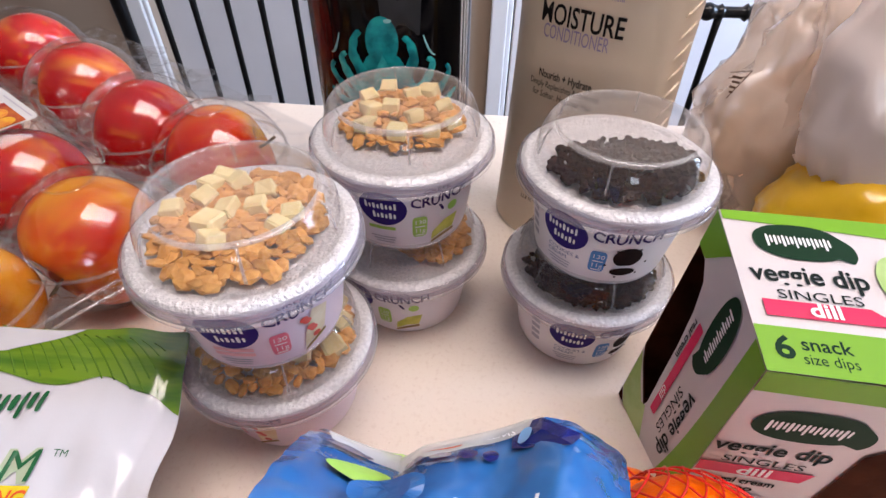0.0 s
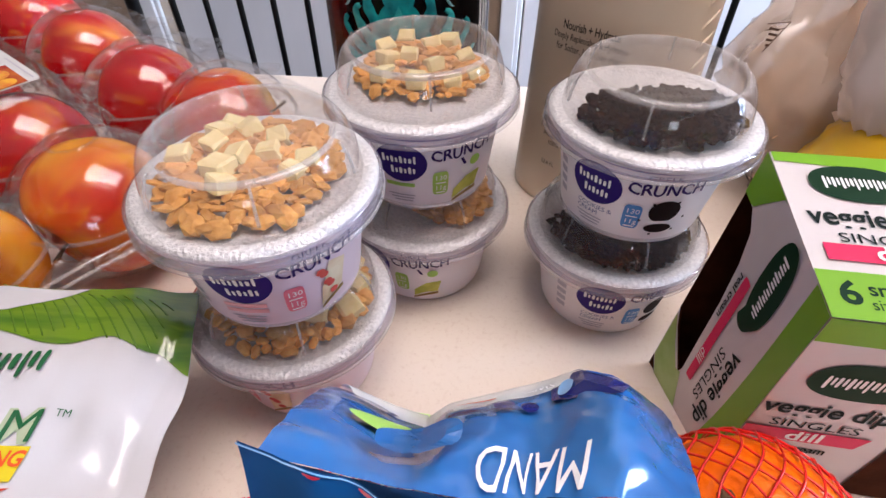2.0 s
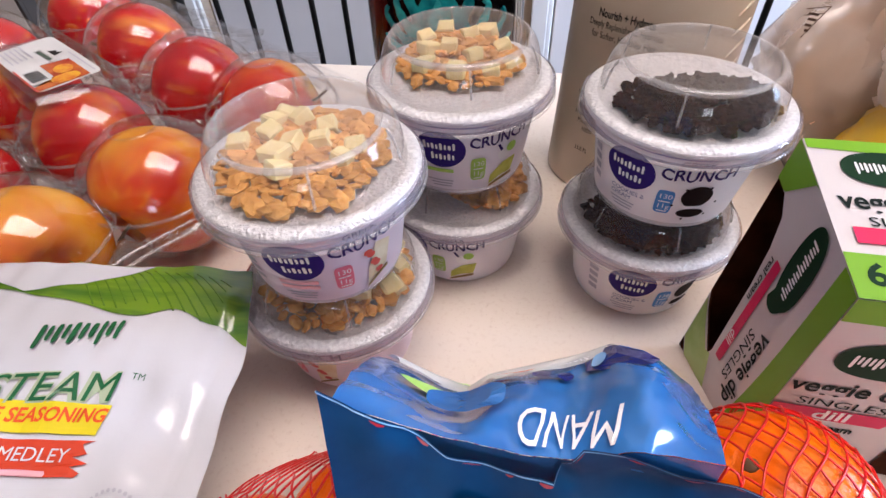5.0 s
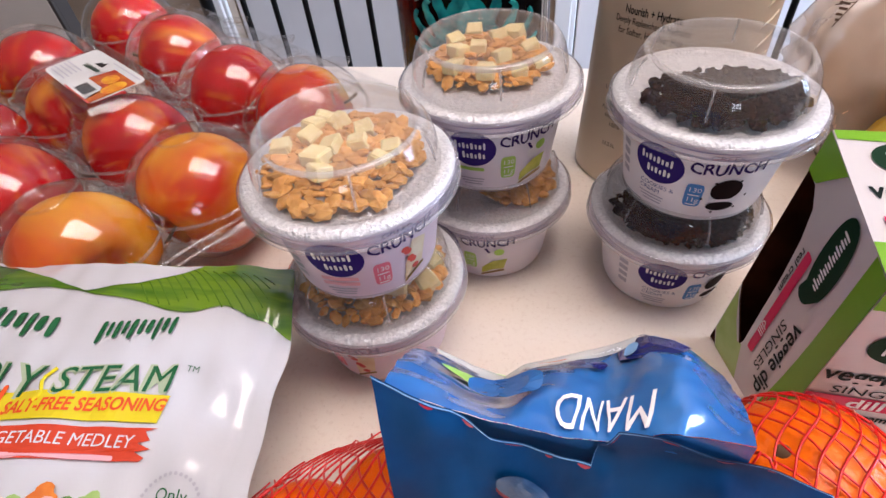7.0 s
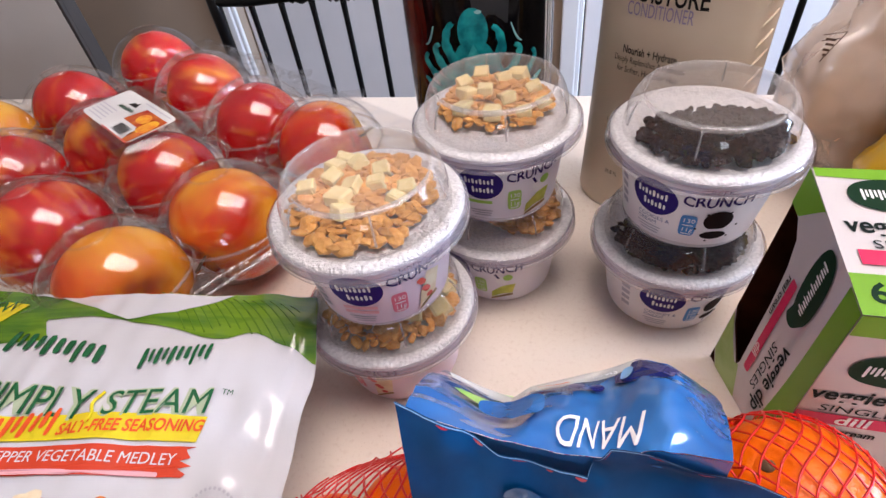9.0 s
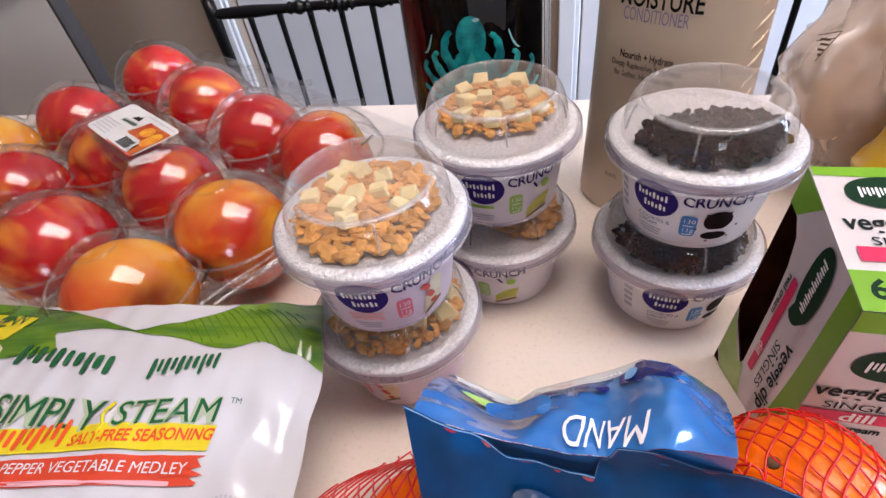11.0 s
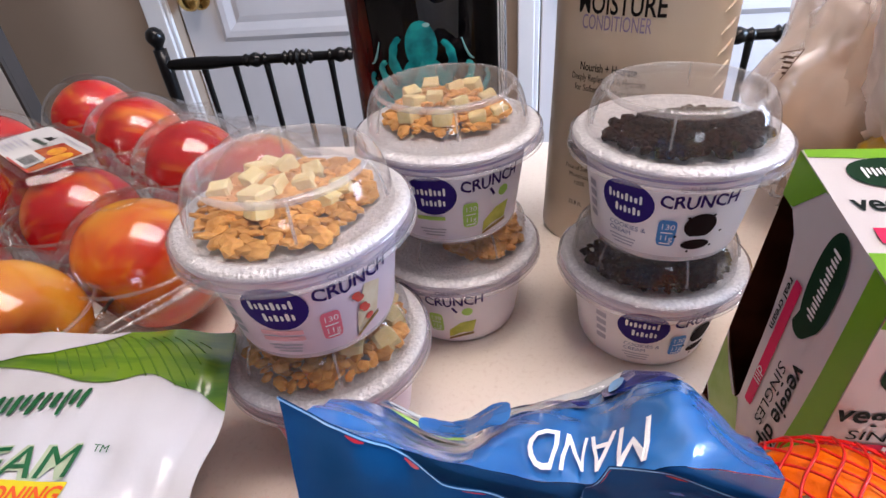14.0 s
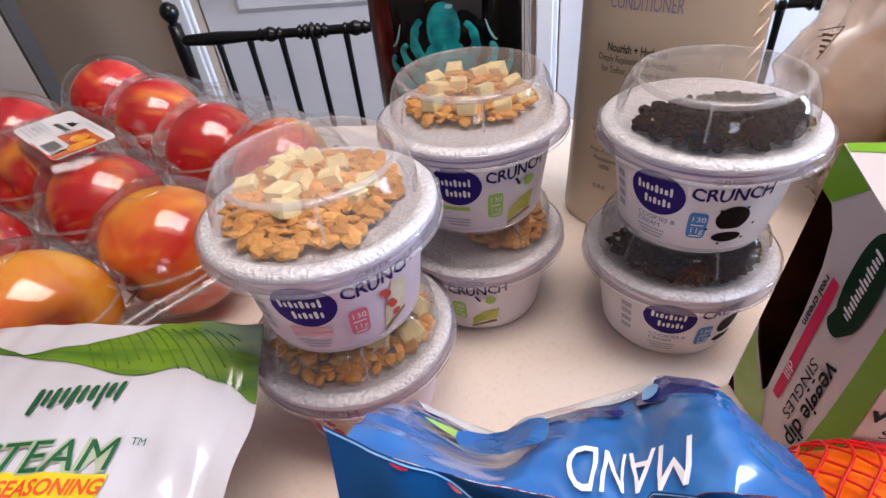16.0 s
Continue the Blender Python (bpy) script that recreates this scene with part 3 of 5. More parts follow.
    def fits(px, py, pz, r):
        q = math.hypot(px, py) + r
        hgt = pz + r * 0.7 - 0.0540
        lim = 0.0392 if hgt < 0.006 else 0.0380 if hgt < 0.0105 else 0.0360
        return q < lim and hgt < 0.0165
    kinds = (CRUMB, 520, 0.0024) if flavour == "cookie" else (GRAIN, amount, 0.0032)
    made = tries = 0
    laid, gap = [], 0.0016 if flavour == "cookie" else 0.0040
    while made < kinds[1] and tries < 9000:
        tries += 1
        px, py = rnd.uniform(-0.040, 0.040), rnd.uniform(-0.040, 0.040)
        top = level(px, py)
        if top <= 0.0006 or not rnd.random() < 0.3 + top / hh:
            continue
        pz = 0.0540 + kinds[2] * 0.55 + max(0.0, top - kinds[2]) * rnd.random() ** 0.6
        if not fits(px, py, pz, kinds[2]):
            continue
        if any((px - a) ** 2 + (py - b) ** 2 + (1.6 * (pz - c)) ** 2 < gap * gap for a, b, c in laid):
            continue
        laid.append((px, py, pz))
        ob = new("cookie_crumb" if flavour == "cookie" else "granola_cluster", rnd.choice(kinds[0]))
        ob.parent = t
        ob.matrix_basis = pose(px, py, pz, rnd.uniform(-24, 24), rnd.uniform(-24, 24), rnd.uniform(0, 360))
        made += 1
    if flavour != "cookie":
        spots, tries = [], 0
        while len(spots) < int(chunks[2] * 470) and tries < 4000:
            tries += 1
            px, py = rnd.uniform(-0.032, 0.032), rnd.uniform(-0.032, 0.032)
            ux, uy = px - chunks[0], py - chunks[1]
            if math.hypot(ux, uy) > chunks[2] or any(math.hypot(px - a, py - b) < 0.0094 for a, b in spots):
                continue
            pz = 0.0540 + max(level(px, py) + 0.0006 - 0.0020 * rnd.random(), 0.0028)
            if not fits(px, py, min(pz, 0.0655), 0.0045):
                continue
            spots.append((px, py))
            ob = new("white_chocolate_chunk", rnd.choice(CHUNK))
            ob.parent = t
            ob.matrix_basis = pose(px, py, min(pz, 0.0645), rnd.uniform(-24, 24), rnd.uniform(-24, 24), rnd.uniform(0, 360))
    return t


STACKS = {"R": (0.0912, 0.2265), "M": (-0.0160, 0.2500), "F": (-0.0768, 0.1717)}
PITCH = 0.0700
cup(*STACKS["F"], 0.0002, -150, "strawberry", (0.004, -0.006, 0.0066, 0.042), 11, "lower strawberry yogurt cup with granola under a clear dome", 210, (0.012, 0.0, 0.024))
cup(-0.0767, 0.1717, PITCH, -93, "strawberry", (-0.009, 0.000, 0.0066, 0.042), 12, "upper strawberry yogurt cup with granola and white chocolate", 400, (-0.006, 0.011, 0.027))
cup(-0.0165, 0.2495, 0.0002, -138, "lime", (0.020, 0.006, 0.0095, 0.032), 13, "lower key lime yogurt cup with granola under its dome", 190, (0.022, 0.012, 0.012))
cup(-0.0162, 0.2508, PITCH, -103, "lime", (-0.002, 0.013, 0.0118, 0.034), 14, "upper key lime yogurt cup with white chocolate and granola", 200, (0.001, 0.010, 0.027))
cup(0.0900, 0.2264, 0.0002, -107, "cookie", (0.000, -0.014, 0.0074, 0.043), 15, "lower cookies and cream yogurt cup with dark crumbs")
cup(0.0919, 0.2264, PITCH, -135, "cookie", (0.005, -0.013, 0.0088, 0.043), 16, "upper cookies and cream yogurt cup with dark crumbs")

# ---- apples in a clear clamshell ----
M_APPLE = []
for nm, patch, base, blush, spot in (("red_apple_skin", (0.55, 0.74), (0.40, 0.003, 0.008), (0.60, 0.016, 0.012), (0.86, 0.36, 0.03)),
                              ("blushed_apple_skin", (0.44, 0.66), (0.46, 0.008, 0.007), (0.68, 0.06, 0.010), (0.84, 0.42, 0.025)),
                              ("golden_apple_skin", (0.40, 0.64), (0.54, 0.04, 0.010), (0.68, 0.15, 0.015), (0.76, 0.38, 0.03))):
    m = material(nm, blush, 0.20, second=base, scale=26, low=0.36, high=0.66, coat=0.12, spec=0.35, stretch=(1.6, 1.6, 0.7))
    nt = m.node_tree
    b = nt.nodes["Principled BSDF"]
    src = b.inputs["Base Color"].links[0].from_socket
    tc = nt.nodes.new("ShaderNodeTexCoord")
    oi = nt.nodes.new("ShaderNodeObjectInfo")
    mp = nt.nodes.new("ShaderNodeMapping")
    mp.inputs["Scale"].default_value = (1.0, 1.0, 0.45)
    nt.links.new(tc.outputs["Object"], mp.inputs[0])
    add = nt.nodes.new("ShaderNodeVectorMath")
    nt.links.new(mp.outputs[0], add.inputs[0])
    mul = nt.nodes.new("ShaderNodeVectorMath")
    mul.operation = "SCALE"
    mul.inputs[0].default_value = (3, 5, 7)
    nt.links.new(oi.outputs["Random"], mul.inputs["Scale"])
    nt.links.new(mul.outputs[0], add.inputs[1])
    n1 = nt.nodes.new("ShaderNodeTexNoise")
    n1.inputs["Scale"].default_value = 19
    n1.inputs["Detail"].default_value = 6
    nt.links.new(add.outputs[0], n1.inputs["Vector"])
    rp = nt.nodes.new("ShaderNodeValToRGB")
    rp.color_ramp.elements[0].position, rp.color_ramp.elements[1].position = patch
    nt.links.new(n1.outputs[0], rp.inputs[0])
    mx = nt.nodes.new("ShaderNodeMixRGB")
    mx.inputs[2].default_value = (*spot, 1)
    nt.links.new(rp.outputs[0], mx.inputs[0])
    nt.links.new(src, mx.inputs[1])
    # fine lengthwise streaks and pale lenticels
    w = nt.nodes.new("ShaderNodeTexNoise")
    w.inputs["Scale"].default_value = 150
    mp2 = nt.nodes.new("ShaderNodeMapping")
    mp2.inputs["Scale"].default_value = (1, 1, 0.12)
    nt.links.new(tc.outputs["Object"], mp2.inputs[0])
    nt.links.new(mp2.outputs[0], w.inputs["Vector"])
    rp2 = nt.nodes.new("ShaderNodeValToRGB")
    rp2.color_ramp.elements[0].position, rp2.color_ramp.elements[1].position = 0.55, 0.75
    rp2.color_ramp.elements[1].color = (0.35, 0.35, 0.35, 1)
    nt.links.new(w.outputs[0], rp2.inputs[0])
    mx2 = nt.nodes.new("ShaderNodeMixRGB")
    mx2.inputs[2].default_value = (*spot, 1)
    nt.links.new(rp2.outputs[0], mx2.inputs[0])
    nt.links.new(mx.outputs[0], mx2.inputs[1])
    nt.links.new(mx2.outputs[0], b.inputs["Base Color"])
    M_APPLE.append(m)
M_STEM = material("dry_stem", (0.13, 0.08, 0.04), 0.8)
M_SHELL = clear("clamshell_plastic", tint=(0.97, 0.965, 0.96), haze=0.004, haze_colour=(0.8, 0.75, 0.72), rough=0.02, bump=0.22, bump_scale=45, gloss=0.8, floor=0.055)
M_RIDGE = clear("moulded_plastic_ridge", tint=(0.95, 0.94, 0.93), haze=0.07, rough=0.04, gloss=0.9, floor=0.09)
APPLES = [(-0.208, 0.249, 1), (-0.283, 0.305, 0), (-0.233, 0.379, 0), (-0.316, 0.448, 0), (-0.406, 0.523, 0), (-0.446, 0.428, 0),
          (-0.362, 0.352, 0), (-0.343, 0.236, 0), (-0.258, 0.188, 2), (-0.428, 0.307, 0), (-0.160, 0.338, 1), (-0.508, 0.373, 2)]
APPLE_R, APPLE_Z = 0.0422, 0.0450
prof = []
for i in range(21):
    a = math.pi * i / 20
    r = math.sin(a) * (1 + 0.05 * math.cos(a))
    h = math.cos(a) * 0.93 - 0.32 * math.exp(-(a / 0.33) ** 2) + 0.16 * math.exp(-((math.pi - a) / 0.28) ** 2)
    prof.append((r * APPLE_R if 0 < i < 20 else 0.0, h * APPLE_R))
rnd = random.Random(5)
for i, (x, y, k) in enumerate(APPLES):
    look_words = ("deep red apple with a yellow blush", "orange-red blushed apple", "golden orange apple")[k]
    a = thing("apple", look_words + " inside a clear clamshell", "apple", pose(x, y, APPLE_Z, rnd.choice((-1, 1)) * rnd.uniform(70, 115), rnd.uniform(-40, 40), rnd.uniform(0, 360)), "apples in a clamshell")
    s = rnd.uniform(0.95, 1.03)
    bm = lathe(prof[::-1], 40)
    for v in bm.verts:
        v.co = v.co * s * (1 + 0.035 * noise.noise(v.co * 22 + Vector((i * 7, 0, 0))))
    part("skin", bm, M_APPLE[k], a, smooth=True)
    part("stem", tube_bm([(0, 0, APPLE_R * 0.58), (0.001, 0, APPLE_R * 0.8), (0.004, 0.001, APPLE_R * 1.02)], [0.0012, 0.001, 0.0014], 6), M_STEM, a, smooth=True)

CX, CY = -0.326, 0.352
CU, CV = Vector((-0.79, 0.613, 0)), Vector((0.613, 0.79, 0))
LAB = (-0.309, 0.327)


def shell_xy(u, v):
    return Vector((CX, CY, 0)) + CU * ((u - 0.5) * 0.425) + CV * ((v - 0.5) * 0.335)


def shell_top(u, v):
    p = shell_xy(u, v)
    z = 0.046 + 0.002 * math.sin(u * 90) * math.sin(v * 70)
    for x, y, k in APPLES:
        d = math.hypot(p.x - x, p.y - y)
        if d < 0.0490:
            dome = APPLE_Z + math.sqrt(max(0.0490 ** 2 - d * d, 0)) * 0.96
            if d < 0.016:
                dome = min(dome, APPLE_Z + 0.0450 + (0.0012 if 0.0125 < d else 0))
            z = max(z, dome)
    q = p - Vector((LAB[0], LAB[1], 0))
    a, b = q.x * CU.x + q.y * CU.y, q.x * CV.x + q.y * CV.y
    if abs(a) < 0.053 and abs(b) < 0.029:
        z = max(z, 0.0935)
    edge = min(u, 1 - u, v, 1 - v)
    if edge < 0.02:
        z = 0.046
    return (p.x, p.y, z)


def shell_low(u, v):
    p = shell_xy(u, v)
    z = 0.0445
    for x, y, k in APPLES:
        d = math.hypot(p.x - x, p.y - y)
        if d < 0.0446:
            z = min(z, max(0.0006, APPLE_Z + 0.0005 - math.sqrt(0.0446 ** 2 - d * d)))
    return (p.x, p.y, z)


clam = thing("apple_clamshell", "clear plastic clamshell holding a dozen apples", "food container")
lid = part("lid", grid_bm(shell_top, 150, 120), M_SHELL, clam, "clear domed plastic lid", True)
part("tray", grid_bm(shell_low, 120, 100), M_SHELL, clam, "clear plastic tray with bowls", True)
for x, y, k in APPLES:
    part("dome_edge", lathe([(0.0478 + 0.0011 * math.cos(a * math.pi / 4), 0.0105 + 0.0011 * math.sin(a * math.pi / 4)) for a in range(9)], 48), M_RIDGE, lid, smooth=True, at=pose(x, y, APPLE_Z))
    part("dome_crown", lathe([(0.0135 + 0.0008 * math.cos(a * math.pi / 3), 0.0458 + 0.0008 * math.sin(a * math.pi / 3)) for a in range(7)], 36), M_SHELL, lid, smooth=True, at=pose(x, y, APPLE_Z))
for s in (0.3, 0.5, 0.7):
    for v in (0.012, 0.988):
        c = shell_xy(s, v)
        part("clasp", box_bm(c.x - 0.012, c.y - 0.006, 0.0475, c.x + 0.012, c.y + 0.006, 0.0525, 0.002), M_SHELL, clam)
M_LAB = material("glossy_sticker_white", (0.80, 0.80, 0.80), 0.25, coat=0.3)
M_LAB_RED = material("glossy_sticker_fruit_print", (0.62, 0.16, 0.03), 0.25, second=(0.40, 0.03, 0.02), scale=70, coat=0.3)
M_LAB_YEL = material("sticker_yellow_print", (0.85, 0.46, 0.03), 0.3, second=(0.70, 0.14, 0.02), scale=160)
M_BOX_INK_STICKER = material("dark_green_sticker_print", (0.02, 0.06, 0.03), 0.4)
M_INK = material("black_print", (0.012, 0.010, 0.010), 0.5, spec=0.08)


def on_label(u, v, h=0.0):
    q = Vector((LAB[0], LAB[1], 0.0942 + h)) - CU * u + CV * v
    return tuple(q)


lab = part("label", blot(bar(0, 0, 0.092, 0.042), lambda u, v: on_label(u, v)), M_LAB, lid, "glossy white and orange fruit sticker")
part("fruit_print", blot([(0.004, -0.0050), (0.0345, -0.0050), (0.0365, -0.0200), (0.0445, -0.0200), (0.0445, 0.0130), (0.008, 0.0130)], lambda u, v: on_label(u, v, 0.0004)), M_LAB_RED, lab)
part("fruit_print", blot(oval(0.037, 0.000, 0.007, 0.009, 20, 2.4), lambda u, v: on_label(u, v, 0.0006)), M_LAB_YEL, lab)
part("fruit_print", blot(oval(0.022, 0.004, 0.008, 0.006), lambda u, v: on_label(u, v, 0.0006)), M_LAB_YEL, lab)
part("red_edge", blot(bar(0.022, -0.0203, 0.046, 0.0012), lambda u, v: on_label(u, v, 0.0007)), M_RED_INK, lab)
part("house_shape", blot([(-0.024, -0.004), (-0.024, 0.009), (-0.011, 0.0185), (0.004, 0.009), (0.004, -0.004)], lambda u, v: on_label(u, v, 0.0007)), M_LAB, lab)
part("emblem", blot([(-0.016, 0.0075), (-0.012, 0.0125), (-0.009, 0.0115), (-0.006, 0.0145), (-0.003, 0.0080)], lambda u, v: on_label(u, v, 0.0009)), M_INK, lab)
strokes(lab, lambda u, v: on_label(u, v, 0.0010), -0.0100, 0.0035, 0.024, 0.0052, 7, M_BOX_INK_STICKER, 0.05)
for i in range(5):
    part("fine_print_bar", blot(bar(-0.0270 + 0.0006 * i, -0.0035 - 0.0033 * i, 0.030 - 0.002 * (i % 3), 0.0011), lambda u, v: on_label(u, v, 0.0009)), M_GREY_INK, lab)
part("fine_print_bar", blot(bar(0.020, 0.0170, 0.046, 0.0011), lambda u, v: on_label(u, v, 0.0009)), M_GREY_INK, lab)
part("barcode_field", blot(bar(0.022, -0.0135, 0.024, 0.0130), lambda u, v: on_label(u, v, 0.0010)), M_LAB, lab)
for i in range(14):
    part("barcode_bar", blot(bar(0.0125 + 0.0014 * i, -0.0135, 0.0005 + 0.0005 * (i * 7 % 3) / 2, 0.0095), lambda u, v: on_label(u, v, 0.0014)), M_INK, lab)
# flange, hinge ridges and clasps of the clamshell
for v in (0.006, 0.030):
    part("flange_ridge", tube_bm([tuple(shell_xy(0.02 + 0.96 * j / 24, v) + Vector((0, 0, 0.0478 + 0.0006 * math.sin(j * 1.7)))) for j in range(25)], 0.0011, 6), M_RIDGE, lid, smooth=True)
for u in (0.006, 0.026):
    part("flange_ridge", tube_bm([tuple(shell_xy(u, 0.02 + 0.96 * j / 20) + Vector((0, 0, 0.0478 + 0.0006 * math.sin(j * 1.9)))) for j in range(21)], 0.0011, 6), M_RIDGE, lid, smooth=True)
for k, (ax, ay, kk) in enumerate(APPLES):
    for m, (bx, by, kb) in enumerate(APPLES[:k]):
        gap = math.hypot(ax - bx, ay - by)
        if gap < 0.112:
            mid, way = Vector(((ax + bx) / 2, (ay + by) / 2, 0.0545)), Vector((by - ay, ax - bx, 0)).normalized()
            run = Vector((ax - bx, ay - by, 0)).normalized() * 0.0042
            for side_of in (-1, 1):
                part("web_ridge", tube_bm([tuple(mid + run * side_of + way * (0.017 * (j / 6 - 0.5) * 2) + Vector((0, 0, 0.0035 * (1 - (j / 3 - 1) ** 2)))) for j in range(7)], 0.0010, 6), M_RIDGE, lid, smooth=True)


# ---- dip box ----
M_BOX = material("white_carton", (0.62, 0.57, 0.575), 0.42, scale=20, coat=0.05, bump=0.04)
M_BOX_GREEN = material("bright_green_carton_print", (0.17, 0.40, 0.008), 0.40, scale=25, spec=0.25)
M_BOX_LEAF = material("pale_leaf_carton_print", (0.40, 0.55, 0.20), 0.4, second=(0.28, 0.45, 0.10), scale=60)
M_BOX_DARK = material("dark_green_carton_print", (0.006, 0.032, 0.012), 0.5, spec=0.08)
M_BOX_INK = material("charcoal_green_lettering", (0.010, 0.016, 0.014), 0.5, spec=0.06)
M_BOX_RED = material("crimson_carton_print", (0.66, 0.008, 0.09), 0.4, spec=0.25)
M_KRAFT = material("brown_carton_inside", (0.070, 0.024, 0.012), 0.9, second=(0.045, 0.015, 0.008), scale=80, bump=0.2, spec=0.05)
BA, BB = Vector((0.1190, 0.1755, 0.1334)), Vector((0.1155, 0.1080, 0.1180))
BC, BD = Vector((0.1195, 0.114, 0.0)), Vector((0.1080, 0.173, 0.0))
BR = Vector((0.989, -0.148, 0.0))
BW = 0.118


def mix4(a, b, c, d, u, v):
    return (a * (1 - u) + b * u) * (1 - v) + (d * (1 - u) + c * u) * v


def box_top(u, v, h=0.0):
    """u metres to the right, v metres from the far edge towards the near edge."""
    k = v / 0.0675
    p = BA * (1 - k) + BB * k + BR * u
    n = BR.cross(BA - BB).normalized()
    return tuple(p + n * h)


def box_front(u, v, h=0.0):
    """u metres to the right, v metres down from the top edge."""
    k = v / 0.118
    p = BB * (1 - k) + BC * k + BR * u
    n = (BC - BB).cross(BR).normalized()
    return tuple(p + n * h)


def box_side(d, s, h=0.0):
    """d metres from the front edge to the back, s metres down from the top."""
    k, q = s / 0.12, d / 0.0665
    p = (BB * (1 - q) + BA * q) * (1 - k) + (BC * (1 - q) + BD * q) * k
    n = (BA - BB).cross(BC - BB).normalized()
    return tuple(p - n * h if n.x > 0 else p + n * h)


def sheet(fn, x0, x1, y0, y1, nx=10, ny=10, wob=None):
    def f(u, v):
        x, y = x0 + (x1 - x0) * u, y0 + (y1 - y0) * v
        return fn(x, y)
    return grid_bm(f, nx, ny)


dip = thing("dip_box", "opened green and white carton of veggie dip singles", "food box")
top = part("top_panel", sheet(lambda x, y: box_top(x, y, 0.0008 * math.sin(x * 27)), 0, BW, 0, 0.0675), M_BOX, dip)
front = part("front_panel", sheet(box_front, 0, BW, 0, 0.118), M_BOX, dip)


TEAR = [(0.0168, 0.0582), (0.0223, 0.0518), (0.0346, 0.0481), (0.0541, 0.0460), (0.0764, 0.0453), (0.0977, 0.0445), (0.1021, 0.0461)]


def side_sheet(h):
    """The carton's side with its torn opening along the back edge."""
    rows = [(0.0, 0.0665), (0.0166, 0.0665)] + TEAR + [(0.1022, 0.0665), (0.1121, 0.0665), (0.12, 0.0600)]
    bm = bmesh.new()
    vs = [[bm.verts.new(box_side(w * i / 6, down, h)) for i in range(7)] for down, w in rows]
    for a, b in zip(vs, vs[1:]):
        for i in range(6):
            bm.faces.new((a[i], a[i + 1], b[i + 1], b[i]))
    bm.faces.new([bm.verts.new(box_side(d, down, h)) for d, down in ((0.0461, 0.1021), (0.0617, 0.0864), (0.0665, 0.0789), (0.0665, 0.1021))])
    return bm


side = part("side_panel", side_sheet(0.0), M_BOX, dip, "white and green carton side with a torn opening")
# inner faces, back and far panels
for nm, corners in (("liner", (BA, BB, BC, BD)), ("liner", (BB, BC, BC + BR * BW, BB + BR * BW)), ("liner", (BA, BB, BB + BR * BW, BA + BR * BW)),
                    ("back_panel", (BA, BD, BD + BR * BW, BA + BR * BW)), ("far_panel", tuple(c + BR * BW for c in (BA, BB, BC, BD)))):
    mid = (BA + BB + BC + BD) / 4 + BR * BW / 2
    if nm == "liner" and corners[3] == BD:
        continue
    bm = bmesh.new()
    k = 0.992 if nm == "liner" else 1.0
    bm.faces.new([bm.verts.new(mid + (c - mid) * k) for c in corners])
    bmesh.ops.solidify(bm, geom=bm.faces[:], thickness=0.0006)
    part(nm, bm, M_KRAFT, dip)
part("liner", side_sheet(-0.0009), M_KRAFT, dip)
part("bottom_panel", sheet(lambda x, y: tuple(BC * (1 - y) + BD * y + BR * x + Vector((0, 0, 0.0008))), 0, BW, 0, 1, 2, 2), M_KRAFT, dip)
def printed(name, bm, mat, parent):
    return part(name, bm, mat, parent)


def wave_band(fn, x0, x1, lo, hi, h, n=16):
    return grid_bm(lambda u, v: fn(x0 + (x1 - x0) * u, lo(x0 + (x1 - x0) * u) * (1 - v) + hi(x0 + (x1 - x0) * u) * v, h), n, 5)


def leaf(cx, cy, rx, ry, flip=1):
    pts = oval(cx, cy, rx, ry, 32, 2.3)
    return [(x + (0.18 * rx if (x - cx) * flip > 0.75 * rx else 0) * flip, y + (0.35 * ry if (x - cx) * flip > 0.75 * rx else 0)) for x, y in pts]


ht = lambda h: (lambda u, v: box_top(u, v, h + 0.0008 * math.sin(u * 27)))
printed("green_band", wave_band(lambda u, v, h: box_top(u, v, h + 0.0008 * math.sin(u * 27)), 0.0004, BW, lambda x: 0.0, lambda x: 0.0045 + 0.05 * x, 0.0003), M_BOX_GREEN, top)
printed("green_band", wave_band(lambda u, v, h: box_top(u, v, h + 0.0008 * math.sin(u * 27)), 0.0, BW, lambda x: 0.0505, lambda x: 0.0675, 0.0003), M_BOX_GREEN, top)
flip = lambda fn, x, y: (lambda u, v: fn(x + u, y - v))
printed("emblem", blot(leaf(0.0262, 0.0135, 0.0168, 0.0082), ht(0.0005)), M_BOX_DARK, top)
strokes(top, ht(0.0008), 0.0258, 0.0137, 0.0240, 0.0056, 8, M_WHITE_INK, 0.0, 1)
printed("lettering", lettering("veggie dip", 0.0104, flip(ht(0.0004), 0.0046, 0.0288), "LEFT", 1, 0.00022, 0, 0.0412), M_BOX_INK, top)
printed("lettering", lettering("SINGLES", 0.0054, flip(ht(0.0004), 0.0115, 0.0374), "LEFT", 1, 0, 0, 0.0289), M_BOX_INK, top)
printed("red_band", blot([(0.0056, 0.0400), (0.0420, 0.0400), (0.0520, 0.0466), (0.0056, 0.0466)], ht(0.0006)), M_BOX_RED, top)
printed("lettering", lettering("dill", 0.0076, flip(ht(0.0009), 0.0262, 0.0432), "CENTER", 1.25, 0.0002), M_WHITE_INK, top)
printed("lettering", lettering("6", 0.0115, flip(ht(0.0004), 0.0046, 0.0587), "LEFT", 1, 0.0003, 0, 0.0064), M_BOX_DARK, top)
printed("lettering", lettering("snack", 0.0068, flip(ht(0.0004), 0.0136, 0.0566), "LEFT", 1, 0.0001, 0, 0.0166), M_BOX_DARK, top)
